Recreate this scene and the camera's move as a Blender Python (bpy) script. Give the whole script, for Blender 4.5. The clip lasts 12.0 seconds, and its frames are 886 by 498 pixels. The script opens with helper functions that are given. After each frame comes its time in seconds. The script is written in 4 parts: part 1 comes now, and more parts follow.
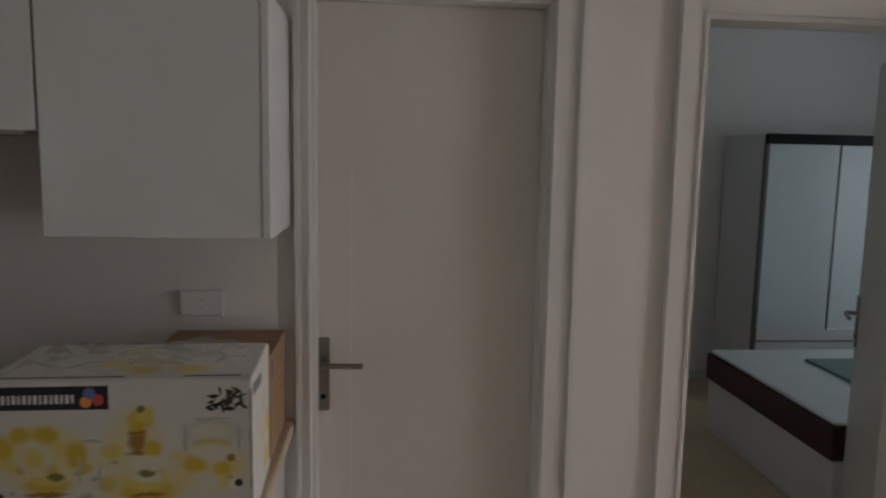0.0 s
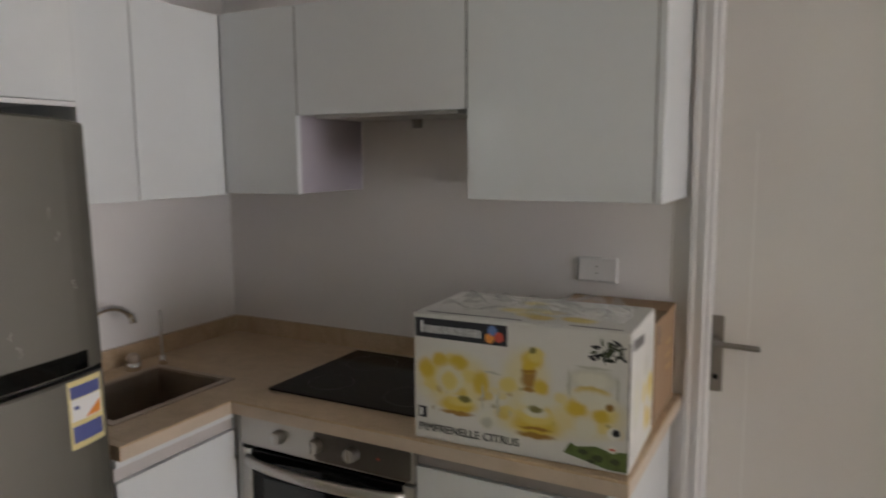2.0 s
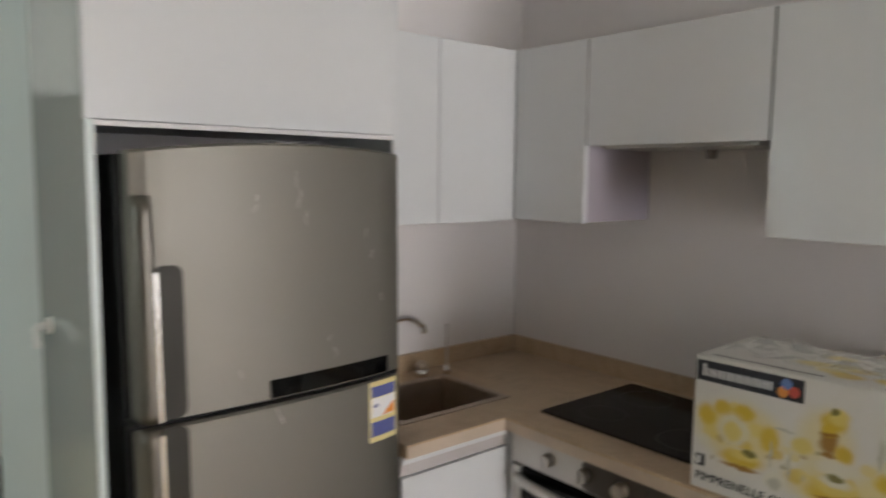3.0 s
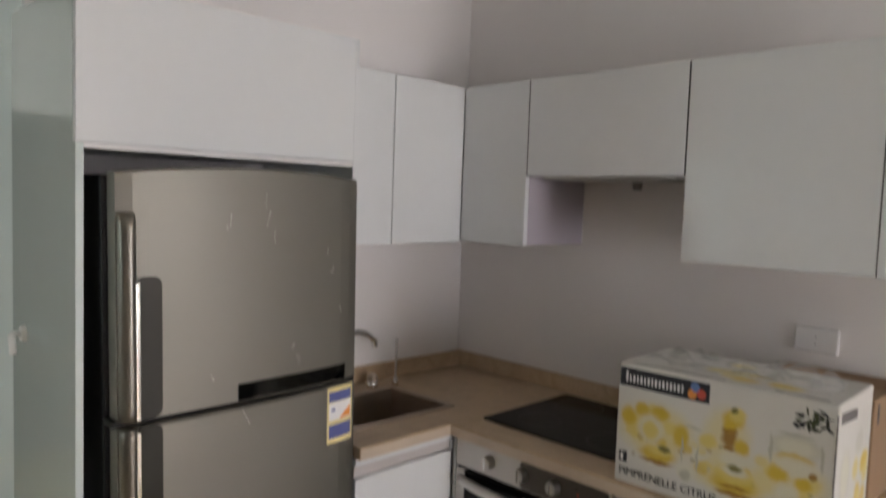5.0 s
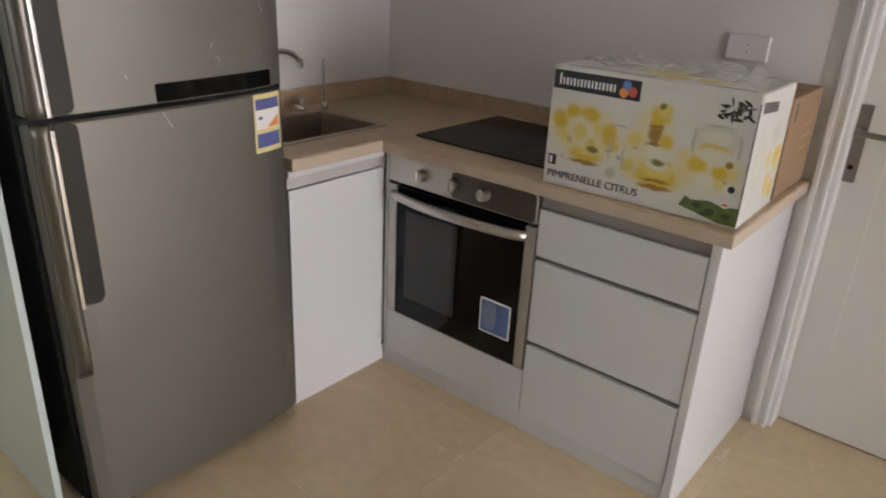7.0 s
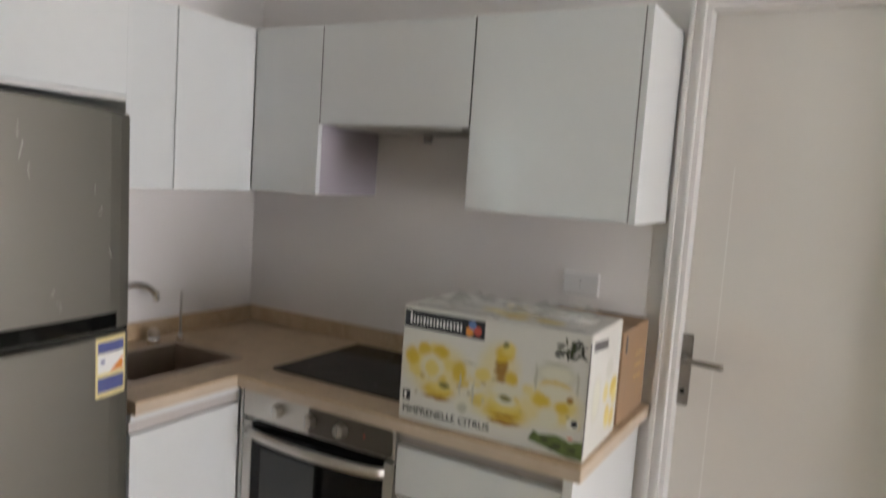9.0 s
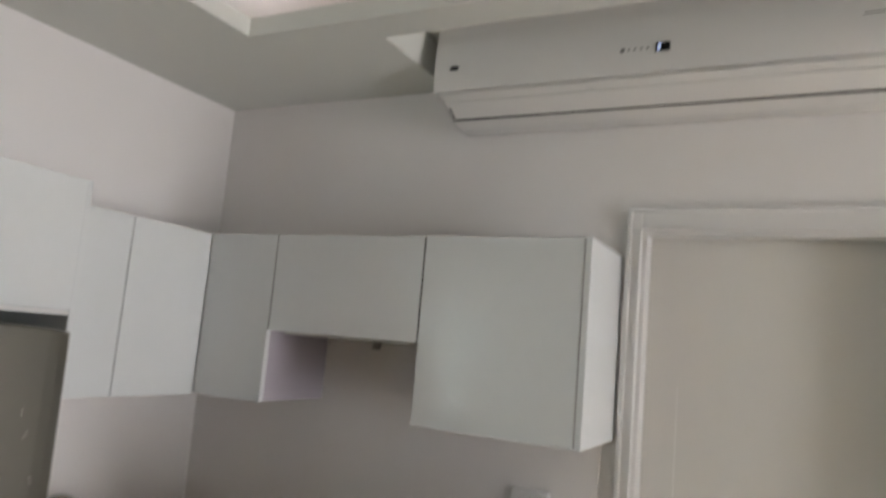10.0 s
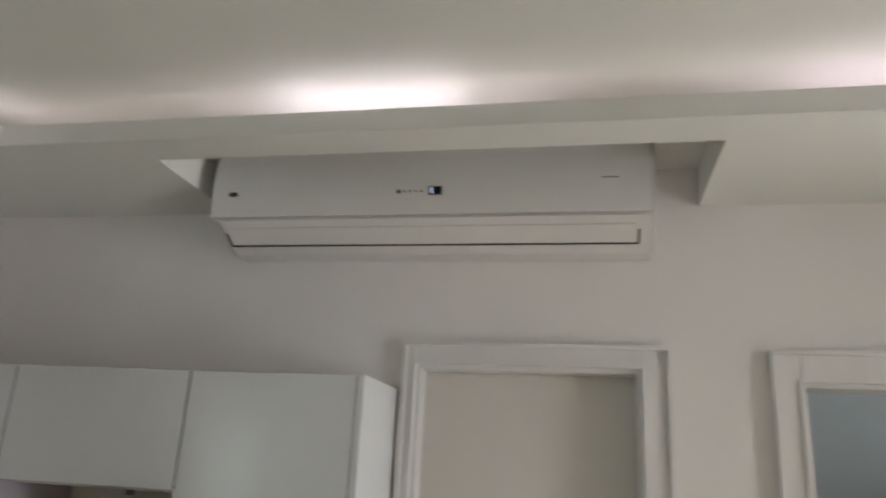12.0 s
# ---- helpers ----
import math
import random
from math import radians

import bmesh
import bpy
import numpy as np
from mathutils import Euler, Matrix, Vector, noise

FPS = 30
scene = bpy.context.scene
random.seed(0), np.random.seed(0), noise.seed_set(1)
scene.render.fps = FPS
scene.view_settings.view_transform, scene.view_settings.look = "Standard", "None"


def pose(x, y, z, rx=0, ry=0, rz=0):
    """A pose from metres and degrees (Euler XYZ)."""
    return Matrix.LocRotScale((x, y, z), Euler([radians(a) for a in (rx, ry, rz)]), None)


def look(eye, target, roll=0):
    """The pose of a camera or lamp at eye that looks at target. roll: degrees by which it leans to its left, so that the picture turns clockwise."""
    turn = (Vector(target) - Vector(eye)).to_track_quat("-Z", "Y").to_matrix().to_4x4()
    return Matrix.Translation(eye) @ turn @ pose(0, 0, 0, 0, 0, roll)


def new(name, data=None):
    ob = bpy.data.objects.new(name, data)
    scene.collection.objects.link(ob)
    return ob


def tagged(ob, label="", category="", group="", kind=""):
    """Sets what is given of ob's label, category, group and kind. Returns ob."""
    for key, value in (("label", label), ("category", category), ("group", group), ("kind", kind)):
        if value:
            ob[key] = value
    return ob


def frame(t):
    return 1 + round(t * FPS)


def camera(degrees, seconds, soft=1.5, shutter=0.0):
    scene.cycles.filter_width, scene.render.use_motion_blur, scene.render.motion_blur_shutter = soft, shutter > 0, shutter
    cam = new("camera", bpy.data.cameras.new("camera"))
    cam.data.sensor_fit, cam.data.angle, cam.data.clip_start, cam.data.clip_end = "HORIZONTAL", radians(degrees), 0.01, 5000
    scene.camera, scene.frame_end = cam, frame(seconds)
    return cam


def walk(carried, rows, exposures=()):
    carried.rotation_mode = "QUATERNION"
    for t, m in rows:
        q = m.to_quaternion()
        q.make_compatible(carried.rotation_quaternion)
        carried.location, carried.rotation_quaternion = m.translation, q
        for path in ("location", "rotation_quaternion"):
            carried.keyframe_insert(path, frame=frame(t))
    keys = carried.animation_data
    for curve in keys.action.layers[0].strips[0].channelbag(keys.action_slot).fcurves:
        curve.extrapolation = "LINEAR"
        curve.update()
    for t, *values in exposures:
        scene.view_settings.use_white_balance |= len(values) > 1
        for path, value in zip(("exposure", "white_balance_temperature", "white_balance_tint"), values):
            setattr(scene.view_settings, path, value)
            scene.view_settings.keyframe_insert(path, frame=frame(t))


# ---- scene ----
cam = camera(63.8, 12.0, soft=1.9, shutter=0.5)
PATH = [
    (0, (2.075, -2.061, 1.67), (2.246, -0.084, 1.42), 1.1),
    (0.2, (2.026, -2.055, 1.664), (2.169, -0.078, 1.396), 1.3),
    (0.5, (1.989, -2.05, 1.652), (2.03, -0.071, 1.366), 1.6),
    (0.7, (2.000, -2.054, 1.640), (1.855, -0.074, 1.394), 1.3),
    (1, (2.061, -2.068, 1.623), (1.634, -0.129, 1.385), 0.7),
    (1.3, (2.161, -2.081, 1.616), (1.477, -0.224, 1.328), -0.7),
    (1.5, (2.192, -2.088, 1.611), (1.394, -0.278, 1.318), -1.4),
    (2, (2.146, -2.099, 1.595), (1.216, -0.348, 1.333), -0.4),
    (2.2, (2.093, -2.105, 1.601), (1.081, -0.397, 1.357), -0.0),
    (2.5, (2.041, -2.114, 1.616), (0.896, -0.495, 1.36), 0.5),
    (2.7, (2.057, -2.119, 1.618), (0.784, -0.593, 1.394), 0.9),
    (3, (2.148, -2.126, 1.619), (0.622, -0.849, 1.415), 0.7),
    (3.2, (2.222, -2.133, 1.62), (0.61, -0.97, 1.402), 0.0),
    (4.8, (2.28, -2.256, 1.638), (0.84, -0.869, 1.583), 1.9),
    (5, (2.272, -2.273, 1.624), (0.849, -0.874, 1.488), 2.0),
    (5.5, (2.271, -2.26, 1.572), (0.888, -0.865, 1.198), 1.8),
    (6, (2.266, -2.26, 1.533), (0.924, -0.888, 0.972), 1.7),
    (6.2, (2.264, -2.262, 1.514), (0.954, -0.891, 0.880), 1.3),
    (6.5, (2.263, -2.267, 1.49), (1.015, -0.883, 0.762), 1.3),
    (8.3, (2.296, -2.259, 1.457), (1.3, -0.683, 0.733), 3.0),
    (8.5, (2.297, -2.246, 1.491), (1.304, -0.596, 0.95), 3.1),
    (8.8, (2.311, -2.244, 1.538), (1.328, -0.536, 1.199), 3.8),
    (9, (2.318, -2.244, 1.566), (1.326, -0.519, 1.366), 3.9),
    (9.5, (2.312, -2.244, 1.666), (1.306, -0.516, 1.707), 3.6),
    (9.7, (2.321, -2.244, 1.692), (1.338, -0.506, 1.809), 3.9),
    (10, (2.338, -2.245, 1.728), (1.423, -0.486, 1.986), 5.0),
    (10.2, (2.338, -2.246, 1.763), (1.497, -0.466, 2.113), 6.3),
    (10.5, (2.338, -2.248, 1.808), (1.571, -0.462, 2.279), 7.3),
    (11, (2.352, -2.249, 1.821), (1.672, -0.474, 2.443), 5.0),
    (11.5, (2.371, -2.242, 1.825), (1.752, -0.445, 2.446), 4.3),
    (12, (2.41, -2.227, 1.819), (2.01, -0.356, 2.402), 3.2),
]
walk(cam, [(t, look(eye, target, roll)) for t, eye, target, roll in PATH], exposures=[
    (0.0, -2.05, 6550, 18), (0.8, -1.62, 6500, 17), (1.5, -1.3, 6500, 15), (2.5, -1.08, 6500, 15), (3.2, -0.82, 6500, 15), (5.0, -0.9, 6500, 17),
    (6.5, -0.77, 6500, 18), (8.4, -0.72, 6330, 14), (9.0, -0.62, 6400, 14), (9.5, -0.67, 6430, 13), (10.0, -0.8, 6400, 13), (12.0, -1.07, 6400, 12)])

# world and daylight
world = bpy.data.worlds.new("world")
scene.world = world
world.use_nodes = True
wn = world.node_tree.nodes
sky = wn.new("ShaderNodeTexSky")
sky.sky_type = "NISHITA"
sky.sun_disc = False
sky.sun_elevation, sky.sun_rotation = radians(51), radians(-23)
wn["Background"].inputs[1].default_value = 0.1
world.node_tree.links.new(sky.outputs[0], wn["Background"].inputs[0])
sun = new("sun", bpy.data.lights.new("sun", "SUN"))
sun.data.energy, sun.data.angle, sun.data.color = 2.5, radians(0.5), (1, 0.95, 0.88)
sun.matrix_world = look((0, 0, 8), (2.5, -6.0, 0))


def window_light(name, at, target, w, h, watts, colour):
    lamp = new(name, bpy.data.lights.new(name, "AREA"))
    lamp.data.shape, lamp.data.size, lamp.data.size_y = "RECTANGLE", w, h
    lamp.data.energy, lamp.data.color = watts, colour
    lamp.matrix_world = look(at, target)
    return lamp


window_light("window_light_living", (6.29, -1.2, 1.1), (0, -1.2, 1.1), 1.6, 2.0, 150, (0.985, 0.985, 0.975))
window_light("window_light_bedroom", (6.29, 1.5, 1.5), (4, 1.5, 1.5), 1.5, 1.2, 26, (0.82, 0.97, 1.0))

# added greenish fill to brighten the corridor wall, from a guessed source
window_light("fill_light_foyer", (-0.9, -4.67, 1.55), (-0.9, 0, 1.55), 1.0, 1.1, 22, (0.84, 1.0, 0.95))


# ---- materials ----
def mat(name, colour, rough=0.5, metal=0.0, vary=0.08, scale=6.0, fine=60.0, bump=0.02, coat=0.0, random_tint=0.0, emit=0.0, alpha=1.0, transmission=0.0):
    """A procedural surface: large stains and fine grain in colour, roughness and relief."""
    m = bpy.data.materials.new(name)
    m.use_nodes = True
    n, l = m.node_tree.nodes, m.node_tree.links
    b = n["Principled BSDF"]
    co = n.new("ShaderNodeTexCoord")
    big = n.new("ShaderNodeTexNoise")
    big.inputs["Scale"].default_value, big.inputs["Detail"].default_value = scale, 4
    small = n.new("ShaderNodeTexNoise")
    small.inputs["Scale"].default_value, small.inputs["Detail"].default_value = fine, 3
    for tex in (big, small):
        l.new(co.outputs["Object"], tex.inputs["Vector"])
    add = n.new("ShaderNodeMath")
    add.operation = "MULTIPLY_ADD"
    add.inputs[1].default_value = 0.35
    l.new(small.outputs[0], add.inputs[0])
    l.new(big.outputs[0], add.inputs[2])
    last = add.outputs[0]
    if random_tint:
        info = n.new("ShaderNodeObjectInfo")
        more = n.new("ShaderNodeMath")
        more.operation = "MULTIPLY_ADD"
        more.inputs[1].default_value = random_tint
        l.new(info.outputs["Random"], more.inputs[0])
        l.new(last, more.inputs[2])
        last = more.outputs[0]
    ramp = n.new("ShaderNodeMapRange")
    ramp.inputs[1].default_value, ramp.inputs[2].default_value = 0.35, 1.0
    ramp.inputs[3].default_value, ramp.inputs[4].default_value = 1 - vary, 1 + vary
    l.new(last, ramp.inputs[0])
    mix = n.new("ShaderNodeVectorMath")
    mix.operation = "SCALE"
    mix.inputs[0].default_value = colour
    l.new(ramp.outputs[0], mix.inputs["Scale"])
    l.new(mix.outputs[0], b.inputs["Base Color"])
    rr = n.new("ShaderNodeMapRange")
    rr.inputs[1].default_value, rr.inputs[2].default_value = 0.3, 1.0
    rr.inputs[3].default_value, rr.inputs[4].default_value = max(rough * 0.8, 0.01), min(rough * 1.25, 1)
    l.new(last, rr.inputs[0])
    l.new(rr.outputs[0], b.inputs["Roughness"])
    b.inputs["Metallic"].default_value = metal
    b.inputs["Coat Weight"].default_value = coat
    b.inputs["Coat Roughness"].default_value = 0.08
    b.inputs["Transmission Weight"].default_value = transmission
    b.inputs["Alpha"].default_value = alpha
    if emit:
        b.inputs["Emission Color"].default_value = (*colour, 1)
        b.inputs["Emission Strength"].default_value = emit
    if bump:
        bp = n.new("ShaderNodeBump")
        bp.inputs["Strength"].default_value, bp.inputs["Distance"].default_value = bump, 0.01
        l.new(small.outputs[0], bp.inputs["Height"])
        l.new(bp.outputs[0], b.inputs["Normal"])
    return m


M_WALL = mat("wall_paint", (0.80, 0.775, 0.765), 0.6, vary=0.03, scale=1.5, fine=180, bump=0.05)
# darkened for the unseen south wall, to bounce less light into the kitchen
M_WALL_DARKENED = mat("darkened_wall_paint", (0.36, 0.335, 0.31), 0.6, vary=0.03, scale=1.5, fine=180, bump=0.05)
# white wall colour carrying the cool daylight that falls in the corridor
M_WALL_COOL = mat("cool_lit_wall_paint", (0.68, 0.745, 0.735), 0.5, vary=0.03, scale=1.5, fine=180, bump=0.05)
M_CEIL = mat("ceiling_paint", (0.68, 0.685, 0.65), 0.7, vary=0.02, scale=1.2, fine=150, bump=0.04)
M_GLOSS = mat("white_lacquer", (0.665, 0.685, 0.695), 0.34, vary=0.025, scale=2.5, fine=40, bump=0.006, coat=0.3)
# white gloss with the greenish daylight on the side panel put into its colour
M_PANEL = mat("green_lit_white_gloss", (0.60, 0.69, 0.67), 0.12, vary=0.02, scale=3, fine=40, bump=0.004, coat=0.6)
M_GLOSS2 = mat("white_melamine", (0.67, 0.66, 0.67), 0.38, vary=0.02, scale=3, fine=80, bump=0.01)
# lilac-grey holds the shade on the corner cabinet's white side
M_LILAC = mat("lilac_grey_shaded_side", (0.43, 0.395, 0.45), 0.4, vary=0.03, scale=3, fine=80, bump=0.01)
M_DOOR = mat("door_paint", (0.666, 0.646, 0.613), 0.38, vary=0.03, scale=2, fine=70, bump=0.02)
M_TRIM = mat("trim_paint", (0.74, 0.73, 0.725), 0.35, vary=0.02, scale=3, fine=80, bump=0.01)
M_STEEL = mat("brushed_steel", (0.52, 0.50, 0.47), 0.34, metal=1.0, vary=0.05, scale=3, fine=120, bump=0.01)
M_STEEL_DK = mat("dark_steel", (0.27, 0.25, 0.23), 0.36, metal=1.0, vary=0.06, scale=4, fine=120, bump=0.01)
M_FRIDGE = mat("fridge_silver", (0.215, 0.206, 0.18), 0.5, metal=0.85, vary=0.06, scale=2.5, fine=220, bump=0.012)
M_FRIDGE_DK = mat("fridge_grey_grip", (0.034, 0.031, 0.024), 0.42, metal=0.0, vary=0.06, scale=5, bump=0.005)
M_FRIDGE_DK.node_tree.nodes["Principled BSDF"].inputs["Specular IOR Level"].default_value = 0.2
M_CHROME = mat("chrome", (0.86, 0.86, 0.86), 0.07, metal=1.0, vary=0.02, bump=0.0)
M_SATIN = mat("satin_chrome", (0.94, 0.94, 0.92), 0.2, metal=1.0, vary=0.03, bump=0.0)
M_RAIL = mat("rail_metal", (0.2, 0.19, 0.165), 0.34, metal=0.9, vary=0.03, scale=5, bump=0.0)
M_FILM = mat("film_wrinkle", (0.37, 0.36, 0.335), 0.3, vary=0.2, scale=30, bump=0)
M_BLACK = mat("black_plastic", (0.007, 0.007, 0.007), 0.5, vary=0.2, scale=8)
M_BLACK.node_tree.nodes["Principled BSDF"].inputs["Specular IOR Level"].default_value = 0.2
M_BGLASS = mat("black_glass", (0.004, 0.004, 0.004), 0.07, vary=0.1, scale=4, bump=0.0)
M_BGLASS.node_tree.nodes["Principled BSDF"].inputs["Specular IOR Level"].default_value = 0.3
M_HOB = mat("hob_glass", (0.014, 0.010, 0.007), 0.14, vary=0.2, scale=5, bump=0.0)
M_HOB.node_tree.nodes["Principled BSDF"].inputs["Specular IOR Level"].default_value = 0.07
M_GREY = mat("grey_gap", (0.16, 0.15, 0.15), 0.4, vary=0.08, metal=0.4)
M_ALU = mat("anodised_profile", (0.52, 0.49, 0.48), 0.42, metal=0.1, vary=0.05)
M_ALU_DK = mat("taupe_profile", (0.30, 0.275, 0.265), 0.45, metal=0.1, vary=0.05)
M_GRIP = mat("taupe_gap", (0.20, 0.185, 0.175), 0.5, vary=0.05)
M_EDGE = mat("pale_laminate_edge", (0.52, 0.425, 0.33), 0.4, vary=0.1, scale=14, fine=160, bump=0.01)
# darker steel colour for the reflection in the oven's control panel
M_OVENPANEL = mat("dark_reflected_steel", (0.13, 0.115, 0.10), 0.3, metal=0.7, vary=0.05, fine=120, bump=0.004)
M_SINK = mat("sink_steel", (0.48, 0.40, 0.33), 0.38, metal=1.0, vary=0.12, scale=12, fine=150, bump=0.01)
M_CARD = mat("white_card", (0.62, 0.61, 0.575), 0.42, vary=0.03, scale=5, fine=60, bump=0.02)
M_KRAFT = mat("kraft_card", (0.31, 0.20, 0.12), 0.75, vary=0.1, scale=9, fine=120, bump=0.06)
M_INK = mat("dark_print", (0.012, 0.012, 0.02), 0.4, vary=0.1)
M_WHITE = mat("white_print", (0.8, 0.8, 0.8), 0.45, vary=0.02)
M_AMB = mat("amber_print", (0.36, 0.20, 0.02), 0.42, vary=0.35, scale=45, fine=160)
M_PALE = mat("pale_glass_print", (0.66, 0.65, 0.58), 0.42, vary=0.12, scale=30, fine=120)

M_GREEN = mat("green_print", (0.10, 0.14, 0.035), 0.45, vary=0.4, scale=40)
M_DKGREEN = mat("dark_green_print", (0.045, 0.06, 0.02), 0.45, vary=0.3, scale=40)
M_DKLEAF = mat("blackish_green_print", (0.022, 0.026, 0.016), 0.45, vary=0.3, scale=40)
M_RED = mat("red_print", (0.55, 0.08, 0.05), 0.45)
M_BLUE = mat("blue_print", (0.10, 0.12, 0.32), 0.4, vary=0.1, scale=20)
M_LBLUE = mat("light_blue_print", (0.10, 0.18, 0.40), 0.35, vary=0.45, scale=9)
M_PALEBLUE = mat("pale_blue_print", (0.22, 0.27, 0.42), 0.35, vary=0.3, scale=14)
M_ORANGE = mat("orange_print", (0.75, 0.28, 0.05), 0.45)
M_LABELY = mat("label_yellow", (0.72, 0.62, 0.30), 0.5, vary=0.05)
M_MAT = mat("mattress_fabric", (0.62, 0.66, 0.66), 0.8, vary=0.08, scale=8, fine=90, bump=0.1)
M_BEDBAND = mat("red_brown_border", (0.055, 0.017, 0.014), 0.6, vary=0.5, scale=40, fine=180, bump=0.05)
M_TEAL = mat("teal_fabric", (0.16, 0.26, 0.27), 0.85, vary=0.15, scale=10)
M_MAHOG = mat("mahogany", (0.06, 0.011, 0.005), 0.45, vary=0.35, scale=7, fine=50, bump=0.02, coat=0.1)
M_BAG = mat("black_fabric", (0.005, 0.005, 0.0055), 0.85, vary=0.3, scale=15, bump=0.15)
M_PLASTIC = mat("clear_plastic_film", (0.86, 0.86, 0.84), 0.16, vary=0.03, bump=0.0, alpha=0.19)
M_ACW = mat("ac_plastic", (0.71, 0.70, 0.69), 0.32, vary=0.015, scale=3, fine=90, bump=0.004)
M_MIRRORISH = mat("frosted_panel", (0.62, 0.68, 0.70), 0.3, vary=0.03, bump=0.0)
M_WHITEPL = mat("white_plastic", (0.84, 0.84, 0.82), 0.35, vary=0.02)
M_LED = mat("led_warm", (1.0, 0.83, 0.80), 0.5, vary=0, bump=0, emit=7.0)
M_LED2 = mat("led_bright", (1.0, 0.82, 0.92), 0.5, vary=0, bump=0, emit=25.0)
M_LED_HOT = mat("led_hottest", (1.0, 0.88, 0.94), 0.5, vary=0, bump=0, emit=42.0)
M_LED3 = mat("led_side", (1.0, 0.88, 0.88), 0.5, vary=0, bump=0, emit=15.0)
M_LED_MID = mat("led_middling", (1.0, 0.86, 0.86), 0.5, vary=0, bump=0, emit=12.0)
M_SPOT = mat("downlight_glow", (1.0, 0.95, 0.88), 0.5, vary=0, bump=0, emit=18.0)
M_DISPLAY = mat("blue_white_display", (0.55, 0.66, 1.0), 0.4, vary=0, bump=0, emit=0.9)


def pane_material():
    m = bpy.data.materials.new("window_glass")
    m.use_nodes = True
    b = m.node_tree.nodes["Principled BSDF"]
    b.inputs["Transmission Weight"].default_value = 1
    b.inputs["Roughness"].default_value = 0.0
    b.inputs["IOR"].default_value = 1.05
    return m


M_PANE = pane_material()


def stone(name, base, vein, grain, rough, big_scale, grain_scale, tint=0.0):
    """Mottled stone or speckled laminate: two colours mixed by noise, with a finer grain."""
    m = mat(name, base, rough, vary=0.06, scale=big_scale, fine=grain_scale, bump=0.006, random_tint=tint)
    n, l = m.node_tree.nodes, m.node_tree.links
    co = n.new("ShaderNodeTexCoord")
    noise_a = n.new("ShaderNodeTexNoise")
    noise_a.inputs["Scale"].default_value, noise_a.inputs["Detail"].default_value = big_scale, 8
    noise_a.inputs["Distortion"].default_value = 1.2
    noise_b = n.new("ShaderNodeTexNoise")
    noise_b.inputs["Scale"].default_value, noise_b.inputs["Detail"].default_value = grain_scale, 5
    for tex in (noise_a, noise_b):
        l.new(co.outputs["Object"], tex.inputs["Vector"])
    ramp = n.new("ShaderNodeValToRGB")
    ramp.color_ramp.elements[0].position, ramp.color_ramp.elements[0].color = 0.32, (*vein, 1)
    ramp.color_ramp.elements[1].position, ramp.color_ramp.elements[1].color = 0.6, (*base, 1)
    l.new(noise_a.outputs[0], ramp.inputs[0])
    ramp2 = n.new("ShaderNodeValToRGB")
    ramp2.color_ramp.elements[0].position, ramp2.color_ramp.elements[0].color = 0.3, (1 - grain, 1 - grain, 1 - grain, 1)
    ramp2.color_ramp.elements[1].position, ramp2.color_ramp.elements[1].color = 0.7, (1 + grain, 1 + grain, 1 + grain, 1)
    l.new(noise_b.outputs[0], ramp2.inputs[0])
    mix = n.new("ShaderNodeMix")
    mix.data_type, mix.blend_type = "RGBA", "MULTIPLY"
    mix.inputs[0].default_value = 1.0
    l.new(ramp.outputs[0], mix.inputs[6])
    l.new(ramp2.outputs[0], mix.inputs[7])
    l.new(mix.outputs[2], n["Principled BSDF"].inputs["Base Color"])
    return m


M_COUNTER = stone("beige_laminate", (0.53, 0.395, 0.26), (0.44, 0.315, 0.195), 0.12, 0.32, 9, 160)
M_TILE = stone("cream_marble", (0.64, 0.515, 0.345), (0.57, 0.445, 0.285), 0.05, 0.24, 1.8, 26, tint=0.04)
M_GROUT = mat("grout", (0.625, 0.50, 0.333), 0.8, vary=0.1)

# ---- building helpers ----
ORIGIN = {}


def thing(name, label, category, base=(0, 0, 0), group="", kind="", turn=0.0, local=False):
    """An Empty at the base of a thing; its parts are given in world metres, or in its own when local."""
    ob = new(name)
    ob.empty_display_size = 0.1
    ob.matrix_basis = pose(*base, 0, 0, turn)
    ORIGIN[ob.name] = Vector((0, 0, 0)) if local else Vector(base)
    return tagged(ob, label, category, group, kind)


def part(name, bm, material, parent=None, label="", smooth=False):
    me = bpy.data.meshes.new(name)
    if parent:
        off = ORIGIN[parent.name]
        bmesh.ops.translate(bm, vec=-off, verts=bm.verts)
    bm.to_mesh(me)
    bm.free()
    me.materials.append(material)
    if smooth:
        me.shade_smooth()
    ob = new(name, me)
    if parent:
        ob.parent = parent
        ORIGIN[ob.name] = ORIGIN[parent.name]
    return tagged(ob, label)


def setting(name, bm, material, label, category):
    return tagged(part(name, bm, material), label, category, kind="structure")


def add_box(bm, x0, x1, y0, y1, z0, z1, bevel=0.0, seg=2):
    made = bmesh.ops.create_cube(bm, size=1.0)["verts"]
    for v in made:
        v.co = Vector(((x0 + x1) / 2 + v.co.x * (x1 - x0), (y0 + y1) / 2 + v.co.y * (y1 - y0), (z0 + z1) / 2 + v.co.z * (z1 - z0)))
    if bevel:
        edges = {e for v in made for e in v.link_edges}
        bmesh.ops.bevel(bm, geom=list(edges), offset=bevel, segments=seg, profile=0.5, affect="EDGES")
    return bm


def boxes(*dims, bevel=0.0):
    bm = bmesh.new()
    for d in dims:
        add_box(bm, *d, bevel=bevel)
    return bm


def block(name, d, material, parent=None, label="", bevel=0.0015):
    return part(name, boxes(d, bevel=bevel), material, parent, label)


